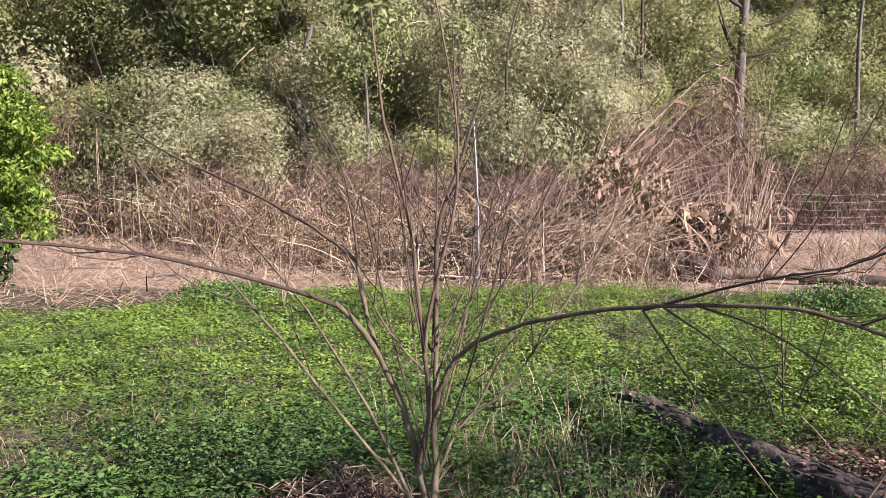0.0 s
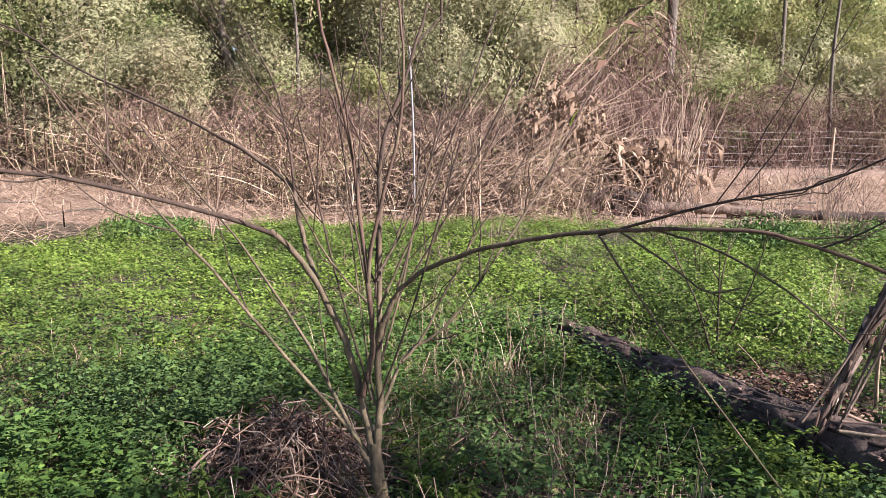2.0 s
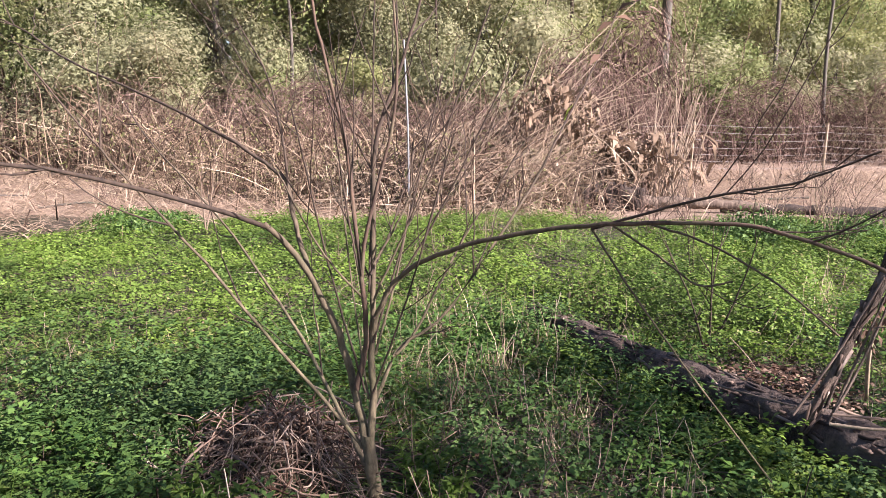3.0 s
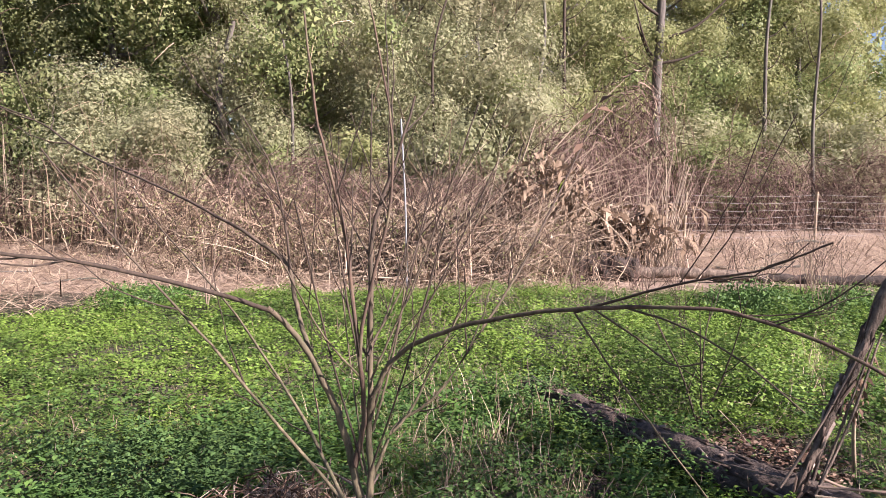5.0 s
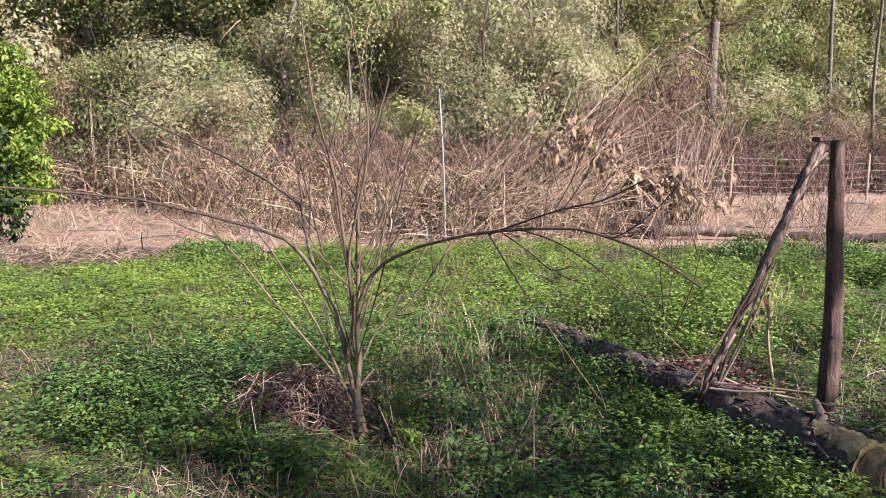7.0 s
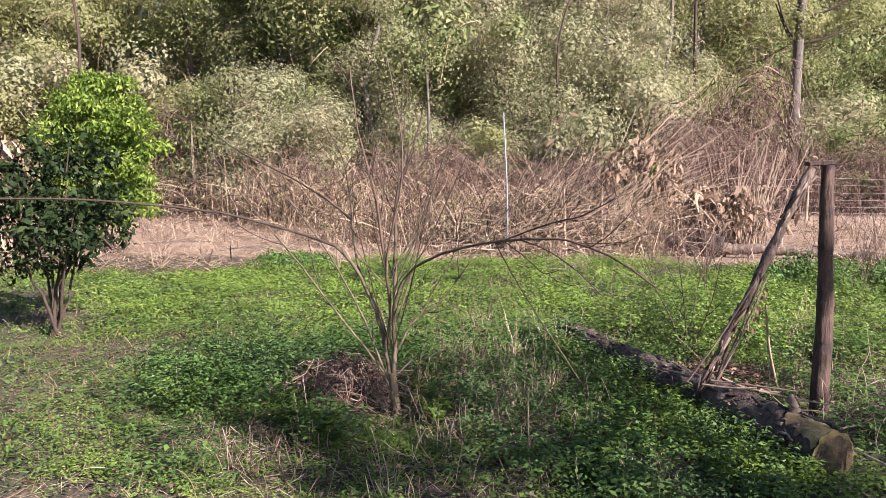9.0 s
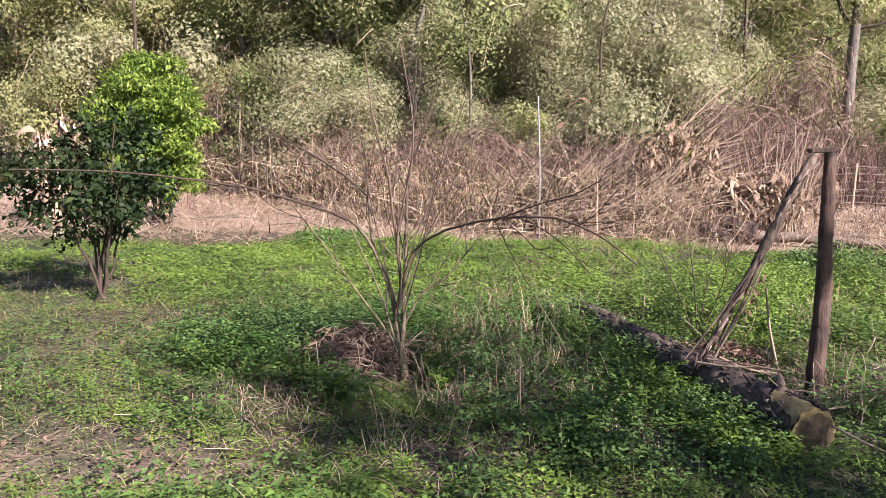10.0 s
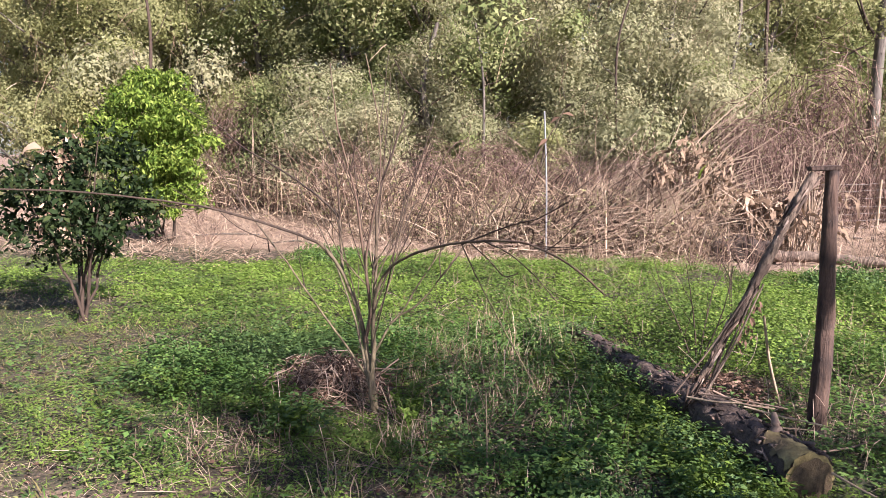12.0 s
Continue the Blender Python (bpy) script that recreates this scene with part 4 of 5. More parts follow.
def hanging_twigs(rng, centres, n, L, rad):
    """Fine bare twigs and vine strands among the clumps."""
    c = centres[rng.integers(0, len(centres), n)] + rng.normal(0, 0.35, (n, 3))
    d = unit(rng.normal(0, 1, (n, 3)) + np.array([0, 0, -0.3]))
    s = np.linspace(0, 1, 5)[None, :, None]
    ln = L * rng.uniform(0.4, 1.2, n)[:, None, None]
    pts = c[:, None] + d[:, None] * ln * s - np.array([0, 0, 0.5]) * ln * s ** 2 + rng.normal(0, 0.03, (n, 5, 3)) * s
    return tube_geometry(pts, rad * np.linspace(1, 0.5, 5)[None] * rng.uniform(0.6, 1.4, n)[:, None], 3)


def make_tree(name, label, seed, height, spread, bare, limbs, ends, per, leaf, mat, trunk_r, clump=0.75, strands=260, group="woodland trees"):
    rng = np.random.default_rng(seed)
    trunk, lines, centres = tree_skeleton(rng, height, spread, bare, limbs, ends)
    g = thing(name, label, "tree", (0, 0, 0), group)
    part("trunk", tube_geometry(trunk[None], np.linspace(trunk_r, trunk_r * 0.3, len(trunk))[None], 10), BARK_TREE, g, "", True)
    for ln in lines[::2]:
        part("limb", tube_geometry(ln[None], np.linspace(trunk_r * 0.36, trunk_r * 0.08, 6)[None], 6), BARK_TREE, g, "", True)
    if strands:
        tagged(part("fine_growth", hanging_twigs(rng, centres, strands, 0.9, 0.008), CANE, g), kind="stuff")
    part("crown", lobe_leaves(rng, centres, rng.uniform(0.6, 1.3, len(centres)) * clump, per, leaf), mat, g)
    return g


def make_shrub(name, label, seed, w, h, n, per, leaf, mat, stems=12, flat=0.8, clump=0.5, strands=160, lobes=True):
    """A rounded shrub: clumps over a dome, bare stems below."""
    rng = np.random.default_rng(seed)
    d = unit(rng.normal(0, 1, (n, 3)))
    d[:, 2] = np.abs(d[:, 2])
    q = (0.35 + 0.65 * rng.random((n, 1)) ** 0.6) if lobes else rng.random((n, 1)) ** 0.35
    lump = 1 + 0.25 * np.sin(d[:, :1] * 5 + seed) * np.cos(d[:, 1:2] * 4)
    c = d * q * lump * np.array([w / 2, w / 2, h * 0.82]) * (0.8 if lobes else 1.0) + np.array([0, 0, h * 0.07])
    g = thing(name, label, "shrub", (0, 0, 0), "woodland shrubs")
    s = np.linspace(0, 1, 6)[None, :, None]
    tips = c[rng.integers(0, n, stems)]
    base = np.concatenate([rng.normal(0, w * 0.06, (stems, 2)), np.full((stems, 1), -0.05)], 1)
    pts = base[:, None] * (1 - s) + tips[:, None] * s + rng.normal(0, 0.02 * w, (stems, 6, 3)) * s * (1 - s) * 4
    for ln in pts:
        part("stem", tube_geometry(ln[None], np.linspace(0.03, 0.008, 6)[None] * max(w, 1) / 3, 5), BARK_TREE, g, "", True)
    if strands:
        tagged(part("fine_growth", hanging_twigs(rng, c, strands, 0.7, 0.006), CANE, g), kind="stuff")
    radii = rng.uniform(0.6, 1.3, n) * clump
    part("foliage", lobe_leaves(rng, c, radii, per, leaf) if lobes else cluster_leaves(rng, c, radii, per, leaf, 0.6, flat), mat, g)
    return g


def spin(x, y, a, s=1.0, sz=None):
    return Matrix.LocRotScale((x, y, 0), Euler((0, 0, a)), (s, s, sz or s))


def place(ob, x, y, a=0.0, s=1.0, sz=None):
    ob.matrix_basis = spin(x, y, a, s, sz)
    return ob


def build_bare_trunk(label, x, y, h, r, seed, limbs, bark=None):
    """A tall trunk with a few bare limbs that stands out before the leaves."""
    rng = np.random.default_rng(seed)
    g = thing("bare_trunk_tree", label, "tree", (x, y, 0), "woodland trees")
    line = smooth_line([(0, 0, -0.1), (rng.normal(0, 0.08), 0, h * 0.35), (rng.normal(0, 0.12), 0, h * 0.7), (rng.normal(0, 0.25), 0, h)], 18)
    part("trunk", tube_geometry(line[None], np.linspace(r, r * 0.45, 18)[None], 12), bark or BARK_TREE, g, "", True)
    for z, dx, dz, L in limbs:
        i = min(int(z / h * 17), 17)
        ln = smooth_line([line[i], line[i] + np.array([dx * 0.5, -0.1, dz * 0.3]) * L, line[i] + np.array([dx, -0.15, dz]) * L], 9)
        part("limb", tube_geometry(ln[None], np.linspace(r * 0.3, r * 0.1, 9)[None], 7), BARK_DARK, g, "", True)
    return g


def wood_edge(x):
    """How far off the woods begin: near on the west, receding towards the east."""
    return 20.4 + min(max((x - 2.0) * 1.3, 0.0), 14.5) + min(max((-3.5 - x) * 0.6, 0.0), 2.6)


def build_woods():
    rng = np.random.default_rng(41)
    near = [
        make_tree("evergreen_tree", "tall evergreen tree with dense olive-green leaves", 51, 7.4, 3.0, 0.06, 20, 3, 1080, 0.074, OLIVE, 0.15, 0.86, 260),
        make_tree("evergreen_tree", "tall evergreen tree with dark green leaves", 52, 7.8, 2.8, 0.06, 20, 3, 920, 0.076, DEEP, 0.16, 0.86, 240),
        make_tree("evergreen_tree", "tall tree with grey-green feathery leaves", 53, 7.2, 3.1, 0.06, 20, 3, 1080, 0.072, GREYGREEN, 0.14, 0.86, 380),
    ]
    middle = [
        make_tree("woodland_tree", "olive-leaved tree within the woods", 56, 8.2, 3.3, 0.12, 15, 2, 330, 0.15, OLIVE, 0.17, 1.2, 60),
        make_tree("woodland_tree", "grey-green tree within the woods", 57, 7.9, 3.3, 0.12, 15, 2, 330, 0.15, GREYGREEN, 0.17, 1.2, 60),
    ]
    far = [
        make_tree("background_tree", "distant dark green tree behind the woodland edge", 54, 9.4, 3.6, 0.05, 15, 2, 200, 0.22, DEEP, 0.2, 1.3, 0),
        make_tree("background_tree", "distant olive-leaved tree behind the woodland edge", 55, 9.0, 3.6, 0.05, 15, 2, 200, 0.22, OLIVE, 0.2, 1.3, 0),
    ]
    used = set()
    for row, (back, step, x0, x1) in enumerate(((0.0, 2.6, -20, 22), (4.4, 3.5, -24, 27), (9.5, 4.3, -29, 33))):
        x, i = x0, 0
        while x < x1:
            kinds = (near, middle, far)[row]
            k = (0, 1, 1)[i % 3] if row else (0, 0, 0, 0, 1, 1, 1, 2, 2, 2, 0, 1, 0, 2, 1, 0)[i % 16]
            deep = wood_edge(x)
            grow = (0.62 + 0.38 * deep / 20.4) * rng.uniform(0.88, 1.12)
            m = spin(x + rng.normal(0, 0.4), deep + back + rng.normal(0, 0.6), rng.random() * 6.28, grow)
            if kinds[k].name in used:
                copy_thing(kinds[k], m)
            else:
                used.add(kinds[k].name)
                kinds[k].matrix_basis = m
            x += step * (1.0 if x < 3 else 1.12)
            i += 1
    low = [
        make_shrub("woodland_shrub", "rounded grey-green shrub at the edge of the woods", 61, 3.6, 3.9, 26, 640, 0.07, GREYGREEN, 14, 0.8, 0.72),
        make_shrub("woodland_shrub", "dark green evergreen shrub at the edge of the woods", 62, 3.6, 3.2, 20, 640, 0.076, DEEP, 12, 0.8, 0.72),
        make_shrub("woodland_shrub", "olive-leaved shrub with bare stems below", 63, 3.4, 3.8, 20, 640, 0.074, OLIVE, 16, 0.8, 0.72),
        make_shrub("woodland_shrub", "tall rounded grey-green shrub thick with fine leaves", 66, 4.5, 6.2, 46, 1250, 0.058, GREYGREEN, 16, 0.8, 0.85, 420),
    ]
    place(low[3], -5.9, 18.2, 0.4, 1.14, 0.92)
    place(low[0], 16.5, 26.0, 0.4, 1.5)
    place(low[1], 12.4, 25.0, 1.0, 1.3)
    place(low[2], -10.6, 20.6, 2.0, 1.2)
    for x, y, w, h in ((0.9, 19.4, 1.15, 1.5), (-2.2, 20.2, 1.0, 1.35)):
        copy_thing(low[3], spin(x, y, rng.random() * 6.28, w * 0.82, h * 0.63))
    for x, y, k, w, h in ((-15.0, 21.0, 2, 1.2, 1.2), (-12.8, 21.0, 0, 1.2, 1.3), (-8.4, 21.2, 1, 1.2, 1.2), (-2.6, 18.4, 1, 0.75, 0.7), (-0.6, 18.0, 2, 0.85, 0.75), (2.6, 18.6, 0, 0.9, 0.95),
                          (4.4, 20.5, 1, 1.1, 1.35), (6.4, 23.5, 2, 1.25, 1.3), (9.6, 27.0, 0, 1.35, 1.0), (14.0, 29.5, 1, 1.5, 1.4), (19.5, 28.0, 2, 1.4, 1.4), (10.6, 22.2, 1, 1.0, 0.85)):
        copy_thing(low[k], spin(x, y, rng.random() * 6.28, w, h))
    build_bare_trunk("tall grey trunk with dark bare limbs among the leaves", 9.5, 24.4, 12, 0.2, 91, [(5.6, -0.5, 1.0, 2.0), (6.0, 0.9, 0.6, 2.6), (5.2, 0.8, 0.25, 1.8), (6.6, -0.8, 0.8, 2.2), (5.0, -0.6, 0.9, 1.4)])
    build_bare_trunk("slender forked trunk with thin bare limbs", 13.3, 21.2, 8.5, 0.06, 92, [(2.2, -0.6, 1.0, 1.6), (3.0, 0.5, 1.0, 1.9), (4.2, 0.7, 0.9, 1.3), (4.8, -0.5, 1, 1.2)])
    build_bare_trunk("pale grey trunk with a broken dark limb", -3.55, 19.0, 5.2, 0.12, 93, [(2.9, 0.65, 0.55, 1.9), (3.3, -0.7, 0.9, 1.2), (2.6, -0.7, 0.7, 0.9)])
    for k, (x, y, h, r) in enumerate(((-1.9, 18.2, 5.0, 0.05), (1.6, 18.4, 6.5, 0.045), (4.6, 20.4, 8.0, 0.07), (-11.6, 18.2, 7.0, 0.07), (15.4, 28.0, 10.0, 0.1), (5.9, 22.5, 9.0, 0.07))):
        build_bare_trunk("slender bare trunk at the woodland edge", x, y, h, r, 94 + k, [(h * q, rng.choice((-1, 1)) * rng.uniform(0.4, 1.0), rng.uniform(0.4, 1.0), rng.uniform(0.6, 1.4)) for q in (0.4, 0.55, 0.7, 0.85)], BARK_DARK if k % 2 else None)


build_woods()


def wild_canes(rng, n, w, h, L, rad, flat=0.0, k=6):
    """Dead canes criss-crossing in a heap: every way, drooping at their tips."""
    base = np.stack([rng.normal(0, w * 0.4, n), rng.normal(0, w * 0.3, n), rng.random(n) ** 1.6 * h * 0.55], -1)
    a = rng.random(n) * 6.283
    el = rng.uniform(0.0, 1.25, n) * (1 - flat)
    d = np.stack([np.cos(a) * np.cos(el), np.sin(a) * np.cos(el) * 0.7, np.sin(el)], -1)
    s = np.linspace(0, 1, k)[None, :, None]
    ln = L * rng.uniform(0.35, 1.15, n)[:, None, None]
    sag = rng.uniform(0.05, 0.6, n)[:, None, None]
    pts = base[:, None] + d[:, None] * ln * s - np.array([0, 0, 1.0]) * sag * ln * s ** 2 + rng.normal(0, 0.012, (n, k, 3)) * ln
    pts[..., 2] = np.abs(pts[..., 2]) * 0.98 + 0.004
    low = rng.random(n) < 0.6
    pts[low, 0, 2] = -0.03
    return tube_geometry(pts, rad * rng.uniform(0.5, 1.5, n)[:, None] * np.linspace(1, 0.45, k)[None], 3)


def dome_vines(rng, n, w, h, rad, k=5):
    """Bare vines trailing over a rounded mound."""
    u = unit(rng.normal(0, 1, (n, 3)))
    u[:, 2] = np.abs(u[:, 2])
    t = unit(np.cross(u, rng.normal(0, 1, (n, 3))))
    s = np.linspace(-0.5, 0.5, k)[None, :, None] * rng.uniform(0.15, 0.5, n)[:, None, None]
    lump = 1 + 0.22 * np.sin(u[:, :1] * 6 + 1) * np.cos(u[:, 1:2] * 7)
    q = unit(u[:, None] + t[:, None] * s * 1.6) * (0.7 + 0.42 * rng.random((n, 1, 1)) ** 1.3) * lump[:, None] + rng.normal(0, 0.05, (n, k, 3))
    q[..., 2] = np.abs(q[..., 2])
    return tube_geometry(q * np.array([w / 2, w / 2, h]), rad * rng.uniform(0.5, 1.4, n)[:, None].repeat(k, 1), 3)


def dry_leaf_bits(rng, n, w, h, size):
    p = np.stack([rng.normal(0, w * 0.42, n), rng.normal(0, w * 0.3, n), rng.random(n) * h * 0.8], -1)
    d = rng.normal(0, 1, (n, 3)) + np.array([0, 0, -0.8])
    L = size * rng.uniform(0.5, 1.5, n)
    return leaf_geometry(p, d, rng.normal(0, 1, (n, 3)), L, L * 0.35)


def build_thickets():
    """Bare reddish vines and dead canes in front of the woods."""
    rng = np.random.default_rng(42)

    def tangle(name, label, w, h, mat, n, L, rad, seed, bits):
        q = np.random.default_rng(seed)
        g = thing(name, label, "thicket", (0, 0, 0), "dead thickets")
        tagged(part("cane_tangle", wild_canes(q, n, w, h, L, rad), mat, g), kind="stuff")
        if mat is VINE:
            tagged(part("vine_cover", dome_vines(q, 800, w * 1.2, h, rad * 0.62, 4), mat, g), kind="stuff")
        tagged(part("upright_growth", arch_canes(q, n // 9, w * 0.6, h * 1.35, 0.7, 0.9, 6, rad), CANE, g), kind="stuff")
        if mat is CANE:
            tagged(part("green_growth", dry_leaf_bits(q, 260, w, h * 0.8, 0.06), OLIVE, g), kind="stuff")
        tagged(part("dry_foliage", dry_leaf_bits(q, bits, w, h, 0.045), STRAW, g), kind="stuff")
        return g

    red = [tangle("vine_thicket", "mound of tangled bare reddish vines", 1.5, 1.2, VINE, 110, 0.9, 0.0055, 71, 60), tangle("vine_thicket", "mound of tangled bare reddish vines", 1.6, 1.1, VINE, 110, 0.8, 0.0055, 73, 60)]
    tan = [tangle("cane_thicket", "tangled dead tan canes and dry grass", 1.6, 1.1, CANE, 260, 1.1, 0.0068, 72, 110), tangle("cane_thicket", "tangled dead tan canes and dry grass", 1.5, 1.3, CANE, 260, 1.3, 0.0068, 74, 110)]
    place(red[0], 8.5, 20.0, 0, 1.2)
    place(red[1], 6.2, 17.6, 0, 1.1, 1.8)
    place(tan[0], -3.1, 14.3, 0, 1.2, 1.0)
    place(tan[1], 1.0, 11.2, 0, 1.1, 1.2)
    for i, (x, y, s, z) in enumerate(((5.2, 17.0, 1.1, 1.7), (6.6, 18.6, 1.3, 2.0), (9.8, 20.4, 1.4, 1.3), (11.4, 20.8, 1.4, 1.2), (13.2, 21.2, 1.5, 1.4), (4.2, 15.8, 1.0, 1.3), (3.0, 15.6, 1.1, 0.9),
                                      (-1.2, 16.2, 1.2, 1.0), (0.4, 16.3, 1.3, 1.1), (1.9, 15.8, 1.1, 0.8), (-7.4, 19.0, 1.2, 1.2), (14.6, 19.8, 1.3, 1.2), (-2.8, 16.4, 1.1, 1.2), (-9.6, 20.0, 1.2, 1.7), (-4.9, 16.6, 1.0, 1.2))):
        copy_thing(red[i % 2], spin(x, y, rng.random() * 6.28, s, z))
    for i, (x, y, s, z) in enumerate(((-11.6, 19.6, 1.4, 1.3), (-10.0, 19.2, 1.4, 1.3), (-8.6, 18.7, 1.3, 1.35), (-7.3, 18.2, 1.3, 1.2), (-6.3, 17.3, 1.2, 1.2), (-5.4, 16.5, 1.2, 1.25), (-4.7, 15.7, 1.1, 1.2),
                                      (-3.9, 14.7, 1.1, 1.2), (-2.5, 13.0, 0.9, 0.8), (-1.8, 12.5, 0.9, 0.7), (-1.1, 11.7, 0.8, 0.7), (-0.4, 11.5, 0.9, 0.9), (0.2, 11.2, 0.8, 0.85), (1.7, 11.8, 1.0, 1.1), (2.4, 12.0, 1.0, 1.3),
                                      (3.2, 12.6, 1.0, 1.1), (3.6, 14.0, 0.9, 0.9), (0.7, 10.4, 0.6, 0.5), (2.2, 10.8, 0.7, 0.7), (-2.9, 11.9, 0.7, 0.35), (1.2, 13.6, 1.2, 1.2), (-1.9, 14.6, 1.1, 1.1), (-0.2, 13.4, 1.1, 1.2))):
        copy_thing(tan[i % 2], spin(x, y, rng.random() * 6.28, s, z))


build_thickets()


def single_canes(g, name, rng, n, base, tip, jitter, rad, mat):
    """Separate canes from round one place to round another."""
    base, tip = np.asarray(base, float), np.asarray(tip, float)
    for _ in range(n):
        b2 = base + rng.normal(0, 1, 3) * jitter
        e = tip + rng.normal(0, 1, 3) * jitter * 1.4
        m = (b2 + e) / 2 + rng.normal(0, 0.05, 3) * np.linalg.norm(e - b2)
        b2[2], e[2] = max(b2[2], -0.02), max(e[2], 0.05)
        r = rad * rng.uniform(0.6, 1.3)
        part(name, tube_geometry(smooth_line([b2, m, e], 8)[None], np.linspace(r, r * 0.45, 8)[None], 5), mat, g, "", True)


def crumpled(rng, p, length, width):
    """One withered leaf strip, hanging and crumpled."""
    a = rng.random() * 6.283
    k = 5
    d = unit(np.array([math.cos(a) * 0.6, math.sin(a) * 0.6, rng.uniform(-1.0, 0.3)]))
    s = unit(np.cross(d, rng.normal(0, 1, 3)))
    v, at = [], np.array(p[0], float)
    for i in range(k):
        w = width * (0.35, 0.9, 1.0, 0.7, 0.15)[i] * rng.uniform(0.6, 1.2)
        fold = rng.normal(0, 0.012, 3)
        v += [at - s * w / 2 + fold, at + s * w / 2 - fold]
        at = at + d * length / (k - 1)
        d = unit(d + np.array([0, 0, -0.55]) + rng.normal(0, 0.22, 3))
        s = unit(s + rng.normal(0, 0.3, 3))
    return np.array(v), np.array([(2 * i, 2 * i + 1, 2 * i + 3, 2 * i + 2) for i in range(k - 1)])


def build_brush_heap():
    """The heap of dead canes and withered banana leaves at the edge of the field."""
    rng = np.random.default_rng(43)
    g = thing("brush_heap", "big heap of dead canes topped with withered banana leaves", "brush heap", (2.2, 10.9, 0))
    single_canes(g, "cane", rng, 70, (-1.1, -0.4, 0.1), (0.8, 0.4, 1.45), np.array([0.7, 0.3, 0.3]), 0.0065, PALE_CANE)
    single_canes(g, "cane", rng, 60, (-1.3, -0.5, 0.05), (0.9, 0.2, 0.85), np.array([0.7, 0.3, 0.3]), 0.0075, GREY_STEM)
    single_canes(g, "cane", rng, 26, (-2.1, -0.2, 0.05), (-0.7, 0.2, 1.5), np.array([0.3, 0.3, 0.3]), 0.008, BARK_DARK)
    single_canes(g, "cane", rng, 40, (0.0, -0.3, 0.05), (1.0, 0.2, 0.9), np.array([0.8, 0.3, 0.25]), 0.0065, CANE)
    single_canes(g, "cane", rng, 24, (0.8, -0.3, 0.05), (-0.7, 0.2, 1.1), np.array([0.7, 0.3, 0.3]), 0.0065, CANE)
    single_canes(g, "cane", rng, 22, (-1.9, -0.5, 0.03), (-0.4, 0.0, 0.25), np.array([0.6, 0.3, 0.1]), 0.010, PALE_CANE)
    single_canes(g, "pole", rng, 1, (-0.2, 0.1, 0.9), (1.85, 1.1, 3.05), np.array([0.02, 0.02, 0.02]), 0.017, PALE_CANE)
    single_canes(g, "pole", rng, 3, (-0.5, 0.0, 0.5), (1.2, 0.8, 2.4), np.array([0.3, 0.1, 0.2]), 0.010, PALE_CANE)
    single_canes(g, "bare_shoot", rng, 3, (0.8, 0.4, 1.35), (1.7, 0.4, 1.9), np.array([0.15, 0.1, 0.2]), 0.014, PALE_CANE)
    tagged(part("tangle", wild_canes(rng, 620, 2.0, 1.0, 1.1, 0.006), CANE, g), kind="stuff")
    for k in range(230):
        cx, cy, cz = ((0.0, 0.0, 1.55), (0.35, 0.0, 1.72), (0.75, 0.05, 1.6), (0.85, 0.0, 1.2))[k % 4]
        p = np.array([[rng.normal(cx, 0.16), rng.normal(cy, 0.14), rng.normal(cz, 0.15) - 0.1 * abs(rng.normal())]])
        part("withered_leaf", crumpled(rng, p, rng.uniform(0.12, 0.4), rng.uniform(0.018, 0.055)), DEADLEAF, g)
    p = np.array([[0.55, -0.1, 1.25]])
    part("green_leaf", blade_geometry(p, np.array([[0.3, -0.2, 1.0]]), [0.3], [0.09], [0.6]), LIME, g, "last yellow-green leaf")


def build_cane_clump():
    rng = np.random.default_rng(44)
    g = thing("cane_clump", "clump of bleached upright dead canes", "dead plant", (4.35, 11.2, 0))
    for _ in range(44):
        a, q = rng.random() * 6.283, rng.random() ** 0.5 * 0.42
        b2 = np.array([math.cos(a) * q, math.sin(a) * q, -0.03])
        lean = rng.normal(0.08, 0.22)
        L = rng.uniform(0.8, 1.95)
        e = b2 + np.array([lean * L, rng.normal(0, 0.12) * L, L])
        m = (b2 + e) / 2 + np.array([-0.06 * lean, 0, 0.02]) * L
        r = rng.uniform(0.007, 0.013)
        part("cane", tube_geometry(smooth_line([b2, m, e], 8)[None], np.linspace(r, r * 0.5, 8)[None], 5), PALE_CANE, g, "", True)
    for _ in range(130):
        p = np.array([[rng.normal(0, 0.34), rng.normal(-0.08, 0.25), rng.uniform(0.35, 1.1)]])
        part("withered_leaf", crumpled(rng, p, rng.uniform(0.16, 0.42), rng.uniform(0.03, 0.09)), DEADLEAF, g)


build_brush_heap()
build_cane_clump()


